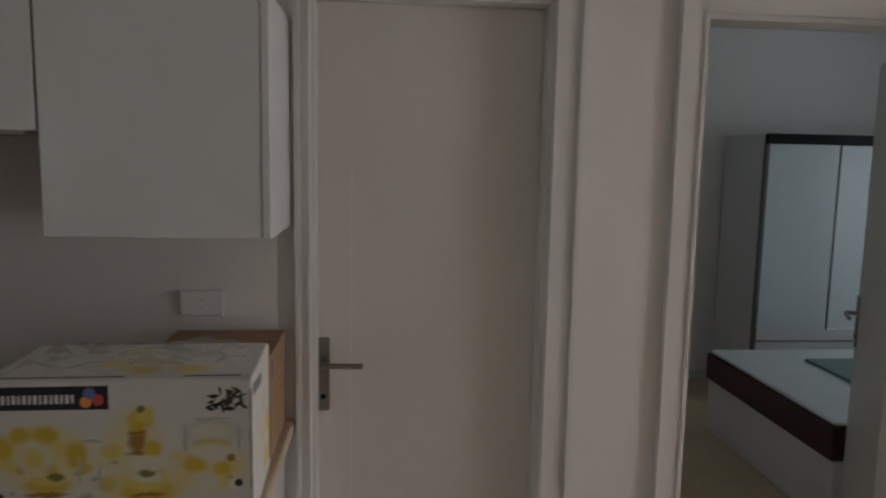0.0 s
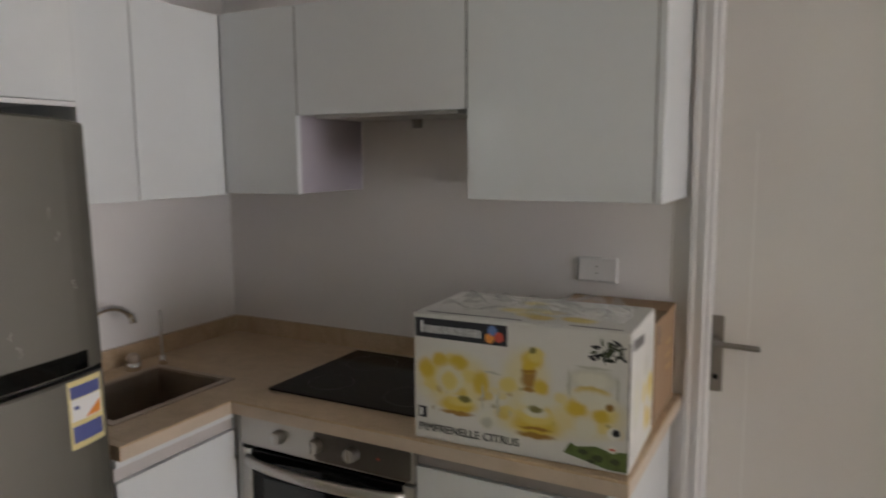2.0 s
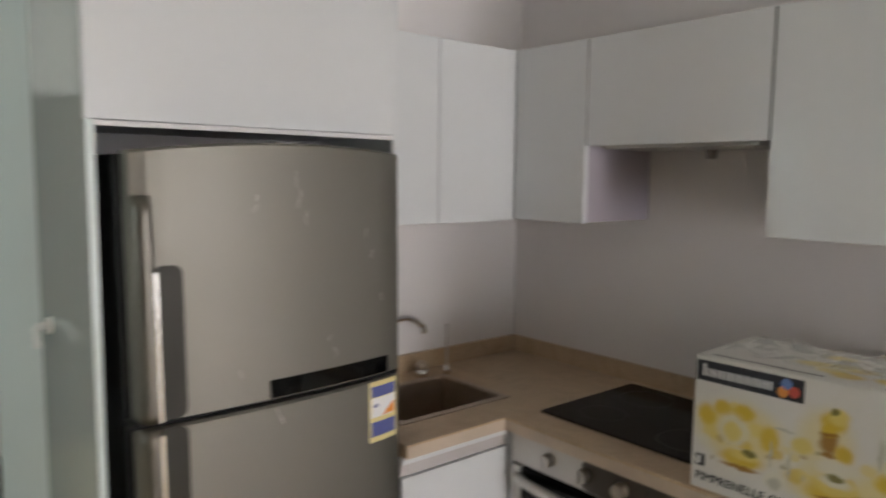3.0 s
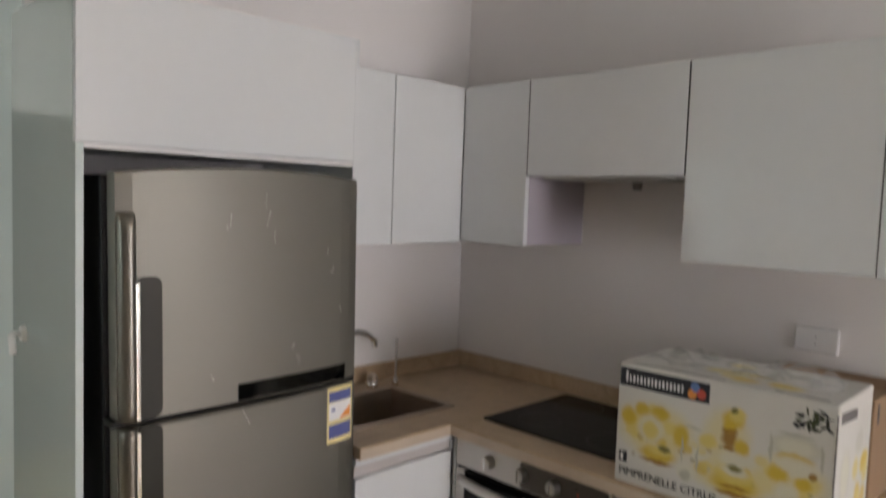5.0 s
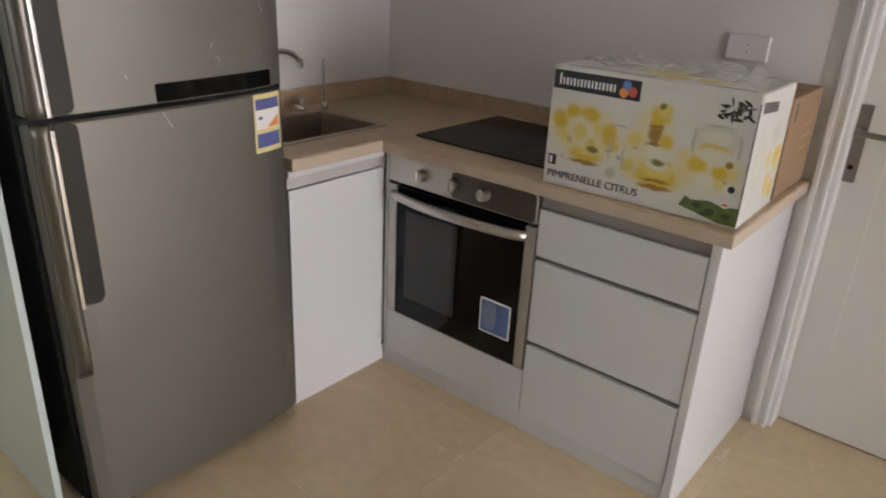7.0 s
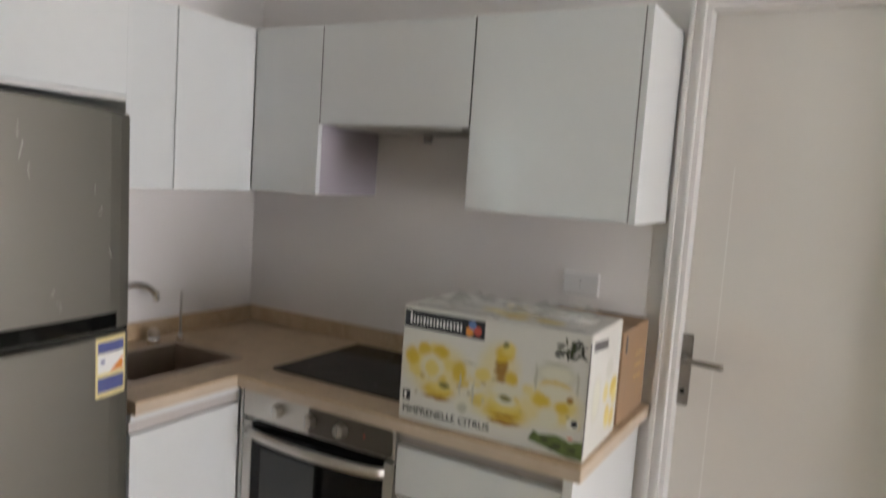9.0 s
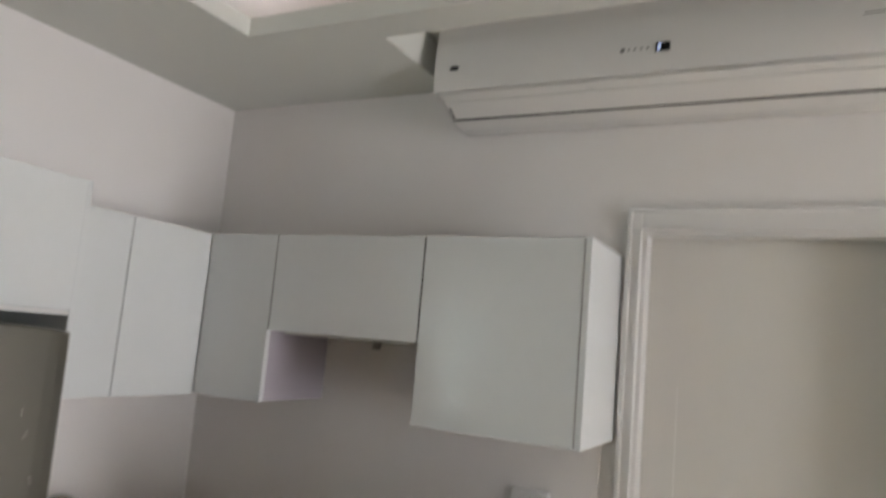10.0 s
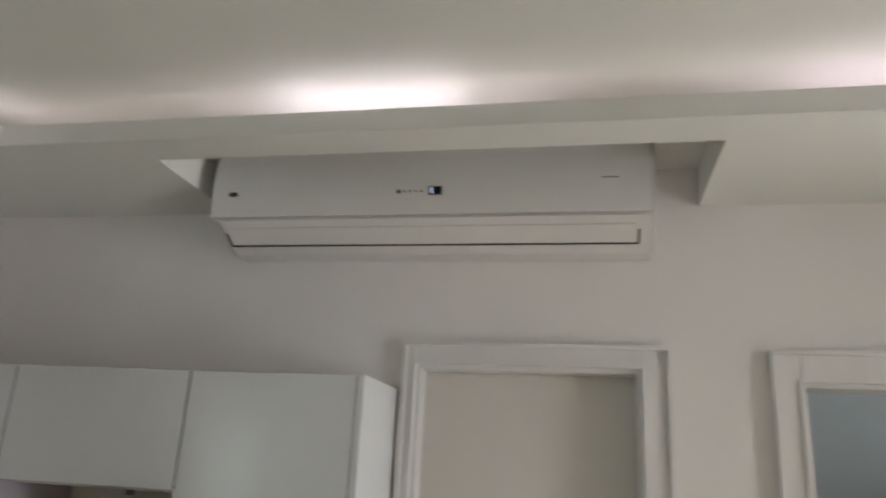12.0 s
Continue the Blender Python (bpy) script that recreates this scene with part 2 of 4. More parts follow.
def add_rod(bm, a, b, r, r2=None, seg=20):
    a, b = Vector(a), Vector(b)
    made = bmesh.ops.create_cone(bm, cap_ends=True, segments=seg, radius1=r, radius2=r if r2 is None else r2, depth=(b - a).length)["verts"]
    m = Matrix.Translation((a + b) / 2) @ (b - a).to_track_quat("Z", "Y").to_matrix().to_4x4()
    bmesh.ops.transform(bm, matrix=m, verts=made)
    return bm


def rod(a, b, r, r2=None, seg=20):
    return add_rod(bmesh.new(), a, b, r, r2, seg)


def sweep(points, r, seg=12):
    """A round tube along a line of points."""
    bm = bmesh.new()
    pts = [Vector(p) for p in points]
    rings = []
    for i, p in enumerate(pts):
        d = (pts[min(i + 1, len(pts) - 1)] - pts[max(i - 1, 0)]).normalized()
        side = d.orthogonal().normalized() if abs(d.y) < 0.99 else Vector((1, 0, 0))
        if i:
            side = (rings[-1][1] - d * rings[-1][1].dot(d)).normalized()
        up = d.cross(side)
        ring = [bm.verts.new(p + r * (side * math.cos(a) + up * math.sin(a))) for a in (2 * math.pi * k / seg for k in range(seg))]
        rings.append((ring, side))
    for (a, _), (b, _) in zip(rings, rings[1:]):
        for k in range(seg):
            bm.faces.new((a[k], a[(k + 1) % seg], b[(k + 1) % seg], b[k]))
    bm.faces.new(rings[0][0][::-1])
    bm.faces.new(rings[-1][0])
    bmesh.ops.recalc_face_normals(bm, faces=bm.faces)
    return bm


def prism(outline, axis, lo, hi, bevel=0.0):
    """A flat outline of (u, v) pushed along an axis: x -> (y, z), y -> (x, z), z -> (x, y)."""
    bm = bmesh.new()
    def at(u, v, w):
        return {"x": (w, u, v), "y": (u, w, v), "z": (u, v, w)}[axis]
    a = [bm.verts.new(at(u, v, lo)) for u, v in outline]
    b = [bm.verts.new(at(u, v, hi)) for u, v in outline]
    n = len(a)
    for k in range(n):
        bm.faces.new((a[k], a[(k + 1) % n], b[(k + 1) % n], b[k]))
    bm.faces.new(a)
    bm.faces.new(b)
    bmesh.ops.recalc_face_normals(bm, faces=bm.faces)
    if bevel:
        bmesh.ops.bevel(bm, geom=list(bm.edges), offset=bevel, segments=2, profile=0.5, affect="EDGES")
    return bm


def rounded(u0, u1, v0, v1, r, seg=5):
    """The outline of a rounded rectangle."""
    out = []
    for cu, cv, a0 in ((u1 - r, v1 - r, 0), (u0 + r, v1 - r, 90), (u0 + r, v0 + r, 180), (u1 - r, v0 + r, 270)):
        out += [(cu + r * math.cos(radians(a0 + 90 * k / seg)), cv + r * math.sin(radians(a0 + 90 * k / seg))) for k in range(seg + 1)]
    return out


def ellipse(cu, cv, ru, rv, seg=20, rough=0.0, seed=1):
    rnd = random.Random(seed)
    return [(cu + ru * math.cos(2 * math.pi * k / seg) * (1 + rough * rnd.uniform(-1, 1)), cv + rv * math.sin(2 * math.pi * k / seg) * (1 + rough * rnd.uniform(-1, 1))) for k in range(seg)]

# ---- the large structure ----
H = 3.0
FLOOR = 0.05
setting("wall_north", boxes(
    (-0.12, 1.872, 0, 0.12, 0, H), (1.872, 2.563, 0, 0.12, 2.128, H), (2.563, 3.006, 0, 0.12, 0, H),
    (3.006, 3.78, 0, 0.12, 2.103, H), (3.78, 6.32, 0, 0.12, 0, H)), M_WALL, "off-white painted plaster wall with two door openings", "wall")
setting("wall_west", boxes((-0.035, 0.085, -1.725, 0, 0, H)), M_WALL, "off-white painted plaster wall behind the sink", "wall")
setting("wall_corridor", boxes((-0.95, 0.083, -1.733, -1.617, 0, H)), M_WALL_COOL, "white painted corridor wall tinted for cool daylight, ending in a free corner", "wall")
setting("wall_foyer_west", boxes((-2.42, -2.3, -4.7, -0.6, 0, H)), M_WALL, "white painted wall round the entrance door", "wall")
setting("wall_foyer_north", boxes((-2.3, -0.12, -0.72, -0.6, 0, H)), M_WALL, "white painted foyer wall", "wall")
setting("wall_south", boxes((-2.3, -1.4, -4.7, -4.58, 0, H), (-0.4, 6.32, -4.7, -4.58, 0, H), (-1.4, -0.4, -4.7, -4.58, 0, 1.0), (-1.4, -0.4, -4.7, -4.58, 2.1, H)), M_WALL_DARKENED, "unseen plaster wall, darkened to taupe to cut bounced light", "wall")
setting("wall_east", boxes(
    (6.2, 6.32, -4.58, -2.0, 0, H), (6.2, 6.32, -0.4, 0, 0, H), (6.2, 6.32, -2.0, -0.4, 0, 0.1), (6.2, 6.32, -2.0, -0.4, 2.1, H)),
    M_WALL, "off-white painted plaster wall with a wide window", "wall")
setting("bedroom_wall_north", boxes((2.7, 6.32, 3.0, 3.12, 0, H)), M_WALL, "pale painted bedroom wall behind the wardrobe", "wall")
setting("bedroom_wall_west", boxes((2.72, 2.84, 0.12, 3.0, 0, H)), M_WALL, "pale painted bedroom wall", "wall")
setting("bedroom_wall_east", boxes(
    (6.2, 6.32, 0.12, 0.75, 0, H), (6.2, 6.32, 2.25, 3.0, 0, H), (6.2, 6.32, 0.75, 2.25, 0, 0.9), (6.2, 6.32, 0.75, 2.25, 2.1, H)),
    M_WALL, "pale painted bedroom wall with a window", "wall")
# added out of view: blocks part of the window light on the north wall
setting("light_blocking_pier", boxes((4.3, 4.45, -0.5, 0.0, 0, H)), M_WALL, "unseen short white wall added to shade the wall by the doors", "wall")
setting("closet_wall", boxes((1.7, 2.72, 1.0, 1.1, 0, H), (1.6, 1.7, 0.12, 1.1, 0, H)), M_WALL, "plain wall closing the small room behind the door", "wall")

# ceiling with a dropped border and a light cove
setting("ceiling", boxes((-2.42, 6.32, -4.7, 0.12, 2.778, 3.02)), M_CEIL, "white painted flat ceiling above the cove", "ceiling")
setting("bedroom_ceiling", boxes((1.6, 6.32, 0.12, 3.12, 2.72, 2.84)), M_CEIL, "white painted bedroom ceiling", "ceiling")
setting("soffit_north", boxes(
    (0.085, 1.15, -0.475, 0.0, 2.65, 2.778), (2.755, 5.5, -0.475, 0.0, 2.65, 2.778), (0.54, 5.5, -0.49, -0.475, 2.65, 2.778),
    (0.715, 5.5, -0.61, -0.49, 2.65, 2.69), (0.715, 5.5, -0.61, -0.596, 2.69, 2.71)),
    M_CEIL, "white dropped plaster border with an upstand and an air conditioner recess", "ceiling")
setting("soffit_west", boxes(
    (-2.3, 0.54, -4.58, -0.475, 2.65, 2.778), (0.54, 0.715, -4.0, -0.49, 2.65, 2.69), (0.701, 0.715, -4.0, -0.61, 2.69, 2.71)),
    M_CEIL, "white dropped plaster border with an upstand hiding the cove light", "ceiling")
setting("soffit_south", boxes((0.54, 5.5, -4.58, -4.0, 2.65, 2.778)), M_CEIL, "white dropped plaster border", "ceiling")
setting("soffit_east", boxes((5.5, 6.2, -4.58, 0.0, 2.65, 2.778)), M_CEIL, "white dropped plaster border", "ceiling")


def led_strip(name, d, material, label):
    t = thing(name, label, "led strip", base=((d[0] + d[1]) / 2, (d[2] + d[3]) / 2, d[4]))
    block("carrier", (d[0], d[1], d[2], d[3], d[4], d[4] + 0.006), M_WHITEPL, t, bevel=0)
    block("diffuser", (d[0] + 0.003, d[1] - 0.003, d[2] + 0.003, d[3] - 0.003, d[4] + 0.007, d[4] + 0.012), material, t, "glowing warm white diffuser", bevel=0)


for x0, x1, glow in ((0.681, 0.85, M_LED_MID), (0.85, 1.3, M_LED), (1.3, 1.58, M_LED_MID), (1.58, 2.08, M_LED_HOT), (2.08, 2.34, M_LED_MID), (2.34, 2.7, M_LED), (2.7, 2.95, M_LED_MID), (2.95, 3.8, M_LED2)):
    led_strip("led_strip", (x0, x1, -0.573, -0.559, 2.6905, 0), glow, "warm white led strip segment lying in the ceiling cove")
led_strip("led_strip", (0.664, 0.678, -3.9, -0.576, 2.6905, 0), M_LED3, "warm white led strip lying in the ceiling cove")


def downlight(x, y, z):
    t = thing("downlight", "small round recessed ceiling downlight, lit", "downlight", base=(x, y, z), group="ceiling downlights")
    bm = bmesh.new()
    add_rod(bm, (x, y, z - 0.004), (x, y, z), 0.045, 0.047, 28)
    part("rim", bm, M_WHITEPL, t)
    part("lens", rod((x, y, z - 0.0065), (x, y, z - 0.0045), 0.03, seg=24), M_SPOT, t, "glowing lens")


for dx, dy in ((5.85, -1.2), (5.85, -2.9), (2.6, -4.3), (-1.2, -2.6)):
    downlight(dx, dy, 2.65)

# openings: casings, doors, windows
def casing(name, x0, x1, top, left, right, head, label):
    bm = boxes((x0 - left, x0, -0.016, 0, 0, top + head), (x1, x1 + right, -0.016, 0, 0, top + head), (x0, x1, -0.016, 0, top, top + head), bevel=0.003)
    bead = 0.027
    add_box(bm, x0 - left - 0.001, x0 - left + 0.012, -bead, -0.0165, 0, top + head)
    add_box(bm, x1 + right - 0.012, x1 + right + 0.001, -bead, -0.0165, 0, top + head)
    add_box(bm, x0 - left + 0.012, x1 + right - 0.012, -bead, -0.0165, top + head - 0.012, top + head + 0.001)
    for a in (x0 - 0.009, x1 + 0.001):
        add_box(bm, a, a + 0.008, -0.023, -0.0165, 0, top + 0.009)
    add_box(bm, x0 - 0.001, x1 + 0.001, -0.023, -0.0165, top + 0.001, top + 0.009)
    add_box(bm, x0, x0 + 0.014, 0.0, 0.12, 0, top)
    add_box(bm, x1 - 0.014, x1, 0.0, 0.12, 0, top)
    add_box(bm, x0 + 0.014, x1 - 0.014, 0.0, 0.12, top - 0.014, top)
    return setting(name, bm, M_TRIM, label, "door frame")


casing("trim_door_1", 1.872, 2.563, 2.128, 0.042, 0.086, 0.068, "white painted door casing beside the kitchen cabinets")
casing("trim_door_2", 3.006, 3.78, 2.103, 0.078, 0.09, 0.09, "white painted casing of the open bedroom doorway")


def lever(parent, x, y, z0, z1, out, along):
    """A long back plate with a lever; out is the way it stands off in y, along the way the lever points in x."""
    plate = part("handle_plate", prism(rounded(x - 0.019, x + 0.019, z0, z1, 0.004), "y", min(y, y + out * 0.008), max(y, y + out * 0.008)), M_STEEL_DK, parent, "brushed steel back plate")
    zc = z1 - 0.075
    part("spindle", rod((x, y + out * 0.008, zc), (x, y + out * 0.045, zc), 0.009), M_STEEL_DK, plate)
    part("lever", sweep([(x, y + out * 0.045, zc), (x + along * 0.02, y + out * 0.05, zc), (x + along * 0.11, y + out * 0.05, zc - 0.002), (x + along * 0.118, y + out * 0.047, zc - 0.002)], 0.0085), M_STEEL_DK, plate, smooth=True)
    part("keyhole", rod((x, y + out * 0.0082, z0 + 0.045), (x, y + out * 0.011, z0 + 0.045), 0.008), M_BLACK, plate)


door_1 = thing("door_1", "closed plain cream painted door with a steel lever handle", "door", base=(2.218, 0.07, FLOOR), kind="structure")
block("door_leaf", (1.8865, 2.5485, 0.07, 0.11, FLOOR + 0.006, 2.1135), M_DOOR, door_1, bevel=0.002)
block("pale_line", (1.9835, 1.985, 0.0692, 0.0698, 0.35, 1.655), M_WHITEPL, door_1, "thin pale upright line on the leaf", bevel=0)
lever(door_1, 1.90, 0.07, 0.9, 1.127, -1, 1)

door_2 = thing("door_2", "open plain white bedroom door swung into the bedroom", "door", base=(3.765, 0.125, FLOOR), kind="structure", turn=62, local=True)
block("door_leaf", (0, 0.74, -0.04, 0.0, 0.006, 2.035), M_DOOR, door_2, bevel=0.002)
lever(door_2, 0.70, 0.0, 0.86, 1.08, 1, -1)

entrance = thing("door_3", "closed dark mahogany panelled entrance door", "door", base=(-2.3, -2.1, 0), kind="structure")
block("door_leaf", (-2.3, -2.26, -2.62, -1.70, 0.005, 1.975), M_MAHOG, entrance, bevel=0.003)
for pz0, pz1 in ((0.2, 0.85), (1.05, 1.8)):
    for py in (-2.54, -2.12):
        block("raised_panel", (-2.259, -2.248, py, py + 0.34, pz0, pz1), M_MAHOG, entrance, bevel=0.005)
block("frame_side", (-2.3, -2.25, -1.697, -1.64, 0, 2.035), M_MAHOG, entrance)
block("frame_side", (-2.3, -2.25, -2.69, -2.623, 0, 2.035), M_MAHOG, entrance)
block("frame_head", (-2.3, -2.25, -2.623, -1.697, 1.978, 2.035), M_MAHOG, entrance)
part("knob", rod((-2.26, -1.76, 1.03), (-2.2, -1.76, 1.03), 0.022, 0.028), M_CHROME, entrance, "round metal knob")


def window(name, x, y0, y1, z0, z1, bars, label):
    w = thing(name, label, "window", base=(x, (y0 + y1) / 2, z0), kind="structure")
    for a, b in ((y0, y0 + 0.05), (y1 - 0.05, y1)):
        block("window_frame", (x, x + 0.05, a, b, z0, z1), M_WHITEPL, w)
    for a, b in ((z0, z0 + 0.05), (z1 - 0.05, z1)):
        block("window_frame", (x, x + 0.05, y0 + 0.05, y1 - 0.05, a, b), M_WHITEPL, w)
    step = (y1 - y0 - 0.1) / bars
    for k in range(bars):
        a = y0 + 0.05 + k * step
        if k:
            block("mullion", (x, x + 0.05, a - 0.02, a + 0.02, z0 + 0.05, z1 - 0.05), M_WHITEPL, w)
        pane = block("pane", (x + 0.02, x + 0.026, a + 0.02, a + step - 0.02, z0 + 0.05, z1 - 0.05), M_PANE, w, bevel=0)
        pane.visible_shadow = False
    block("window_sill", (x - 0.06, x - 0.002, y0 - 0.03, y1 + 0.03, z0 - 0.03, z0), M_WHITEPL, w)


window("window_1", 6.21, -2.0, -0.4, 0.1, 2.1, 3, "wide white-framed window with clear panes, daylight outside")
# guessed window out of view, added round the foyer fill light
w3 = thing("added_window_3", "unseen small white-framed foyer window, added for the corridor fill light", "window", base=(-0.9, -4.6, 1.0), kind="structure")
for a, b in ((-1.4, -1.35), (-0.45, -0.4)):
    block("window_frame", (a, b, -4.64, -4.59, 1.0, 2.1), M_WHITEPL, w3)
for a, b in ((1.0, 1.05), (2.05, 2.1)):
    block("window_frame", (-1.35, -0.45, -4.64, -4.59, a, b), M_WHITEPL, w3)
block("pane", (-1.35, -0.45, -4.62, -4.614, 1.05, 2.05), M_PANE, w3, bevel=0).visible_shadow = False
window("window_2", 6.21, 0.75, 2.25, 0.9, 2.1, 2, "white-framed bedroom window with clear panes")

# skirting
setting("baseboard_north", boxes((2.65, 2.927, -0.012, 0, FLOOR, 0.13), (3.872, 6.2, -0.012, 0, FLOOR, 0.13), bevel=0.002), M_TRIM, "low white painted baseboard", "baseboard")
setting("baseboard_corridor", boxes((-0.95, 0.07, -1.745, -1.7335, FLOOR, 0.125), bevel=0.002), M_TRIM, "low white painted baseboard along the corridor wall", "baseboard")
setting("baseboard_bedroom", boxes((2.84, 4.56, 2.988, 3.0, FLOOR, 0.13), bevel=0.002), M_TRIM, "low white painted bedroom baseboard", "baseboard")

# ---- kitchen: base units ----


def l_unit(name, label, base):
    return thing(name, label, "cabinet", base=base)


YF = -0.612
sink_unit = l_unit("base_cabinet", "white lacquered sink base cabinet with a handleless door", (0.36, -0.8, FLOOR))
block("carcass", (0.09, 0.643, -0.9885, -0.02, 0.12, 0.70), M_GLOSS2, sink_unit)
block("door", (0.644, 0.662, -1.016, YF - 0.006, 0.116, 0.80), M_GLOSS, sink_unit, "plain white door")
block("grip_profile", (0.644, 0.654, -1.016, YF - 0.008, 0.803, 0.838), M_ALU, sink_unit, "pale recessed grip profile")
block("grip_end", (0.644, 0.663, YF - 0.0075, YF - 0.0045, 0.803, 0.838), M_GLOSS, sink_unit)
block("top_rail", (0.644, 0.663, -1.016, YF - 0.006, 0.839, 0.86), M_GLOSS, sink_unit)
block("plinth", (0.60, 0.652, -1.016, -0.5505, FLOOR, 0.113), M_GLOSS2, sink_unit)

oven_unit = l_unit("oven_cabinet", "white lacquered housing cabinet below a built-in oven", (0.98, -0.3, FLOOR))
block("side_panel", (0.6635, 0.677, YF + 0.0005, -0.02, 0.116, 0.86), M_GLOSS, oven_unit)
# solid black strip in place of the shade beside the oven
block("gap_shade", (0.6775, 0.6825, YF + 0.012, -0.56, 0.116, 0.858), M_BLACK, oven_unit, "dark strip standing in for the shade in the gap", bevel=0)
block("bottom_shelf", (0.683, 1.272, -0.59, -0.02, 0.235, 0.268), M_GLOSS2, oven_unit)
block("front_panel", (0.683, 1.272, YF, YF + 0.018, 0.116, 0.275), M_GLOSS, oven_unit, "plain white panel")
block("plinth", (0.6525, 1.273, YF + 0.012, -0.55, FLOOR, 0.113), M_GLOSS2, oven_unit)

drawer_unit = l_unit("drawer_cabinet", "white lacquered cabinet with three handleless drawers", (1.53, -0.3, FLOOR))
block("carcass", (1.2735, 1.764, -0.59, -0.02, 0.12, 0.86), M_GREY, drawer_unit)
for z0, z1 in ((0.668, 0.812), (0.386, 0.652), (0.116, 0.37)):
    block("drawer_front", (1.2745, 1.7635, YF, YF + 0.018, z0, z1), M_GLOSS, drawer_unit, "plain white drawer front", bevel=0.002)
for z0, z1 in ((0.653, 0.667), (0.371, 0.385)):
    block("grip_profile", (1.2745, 1.7635, YF + 0.0135, YF + 0.0195, z0, z1), M_GRIP, drawer_unit, bevel=0)
block("grip_profile", (1.2745, 1.7635, YF + 0.008, YF + 0.018, 0.815, 0.858), M_ALU_DK, drawer_unit, "pale recessed grip profile")
block("end_panel", (1.7655, 1.791, YF - 0.002, -0.004, FLOOR, 0.86), M_GLOSS, drawer_unit, "white end panel reaching the floor")
block("plinth", (1.2735, 1.765, YF + 0.012, -0.55, FLOOR, 0.113), M_GLOSS2, drawer_unit)

# worktop with an opening for the sink
top = thing("worktop", "beige speckled laminate worktop with a low upstand", "worktop", base=(0.36, -0.3, 0.86))
xs, ys = (0.087, 0.23, 0.53, 0.682, 1.818), (-0.99, -0.915, -0.647, -0.515, -0.002)
bm = bmesh.new()
grid = [[bm.verts.new((x, y, 0.862)) for y in ys] for x in xs]
cells = [bm.faces.new((grid[i][j], grid[i + 1][j], grid[i + 1][j + 1], grid[i][j + 1])) for i in range(4) for j in range(4)
         if not (i == 1 and j in (1, 2)) and not (i == 3 and j < 2)]
up = bmesh.ops.extrude_face_region(bm, geom=cells)["geom"]
bmesh.ops.translate(bm, verts=[v for v in up if isinstance(v, bmesh.types.BMVert)], vec=(0, 0, 0.038))
bmesh.ops.delete(bm, geom=[v for row in grid for v in row if not v.link_faces], context="VERTS")
bmesh.ops.recalc_face_normals(bm, faces=bm.faces)
bmesh.ops.bevel(bm, geom=[e for e in bm.edges if len(e.link_faces) == 2 and e.calc_face_angle(0) > 0.5 and min(v.co.z for v in e.verts) > 0.89], offset=0.004, segments=2, profile=0.5, affect="EDGES")
part("slab", bm, M_COUNTER, top)
part("slab_return", boxes((0.6, 0.682, -1.016, -0.9905, 0.862, 0.9)), M_COUNTER, top)
part("edge_strip", boxes((0.6845, 1.8175, -0.6482, -0.6472, 0.8625, 0.8945)), M_EDGE, top, "paler laminate edge band")
part("edge_strip", boxes((0.6822, 0.6832, -1.015, -0.6475, 0.8625, 0.8945)), M_EDGE, top, "paler laminate edge band")
part("edge_strip", boxes((1.8182, 1.8192, -0.645, -0.003, 0.8625, 0.8945)), M_EDGE, top, "paler laminate edge band")
part("upstand", boxes((0.087, 1.778, -0.02, -0.002, 0.9, 0.964), (0.087, 0.105, -0.99, -0.02, 0.9, 0.964)), M_COUNTER, top)

# sink and taps
sink = thing("sink", "square stainless steel inset sink in the worktop", "sink", base=(0.38, -0.715, 0.7))
bm = boxes((0.21, 0.232, -0.935, -0.495, 0.9, 0.904), (0.528, 0.55, -0.935, -0.495, 0.9, 0.904), (0.232, 0.528, -0.517, -0.495, 0.9, 0.904), (0.232, 0.528, -0.935, -0.913, 0.9, 0.904))
part("rim", bm, M_SINK, sink)
bm = boxes((0.232, 0.236, -0.913, -0.517, 0.73, 0.9), (0.524, 0.528, -0.913, -0.517, 0.73, 0.9), (0.236, 0.524, -0.521, -0.517, 0.73, 0.9),
           (0.236, 0.524, -0.913, -0.909, 0.73, 0.9), (0.236, 0.524, -0.909, -0.521, 0.73, 0.734))
part("bowl", bm, M_SINK, sink)
part("drain", rod((0.38, -0.715, 0.734), (0.38, -0.715, 0.738), 0.04, 0.038, 24), M_CHROME, sink)

TX, TY = 0.155, -0.735
tap = thing("kitchen_tap", "chrome mixer tap with a curved spout behind the sink", "tap", base=(TX, TY, 0.9))
part("body", rod((TX, TY, 0.9), (TX, TY, 1.03), 0.022, 0.019), M_CHROME, tap, smooth=True)
arc = [(TX + 0.02 * k / 10, TY + 0.17 * (1 - math.cos(math.pi * k / 12)) / 1.87, 1.02 + 0.1 * math.sin(math.pi * k / 12) ** 0.8) for k in range(0, 11)]
part("spout", sweep(arc, 0.011), M_CHROME, tap, smooth=True)
part("outlet", rod((TX + 0.02, arc[-1][1], arc[-1][2] + 0.012), (TX + 0.022, arc[-1][1] + 0.004, arc[-1][2] - 0.02), 0.013), M_CHROME, tap)
DX, DY = 0.178, -0.57
soap = thing("soap_dispenser", "short round chrome deck fitting beside the tap", "dispenser", base=(DX, DY, 0.9))
part("base", rod((DX, DY, 0.9), (DX, DY, 0.925), 0.024, 0.022), M_CHROME, soap, smooth=True)
bm = bmesh.new()
bmesh.ops.create_uvsphere(bm, u_segments=16, v_segments=10, radius=0.022)
bmesh.ops.translate(bm, verts=bm.verts, vec=(DX, DY, 0.936))
part("cap", bm, M_SINK, soap, smooth=True)
QX, QY = 0.205, -0.476
filt = thing("filter_tap", "slim upright chrome filter tap on the worktop", "tap", base=(QX, QY, 0.9))
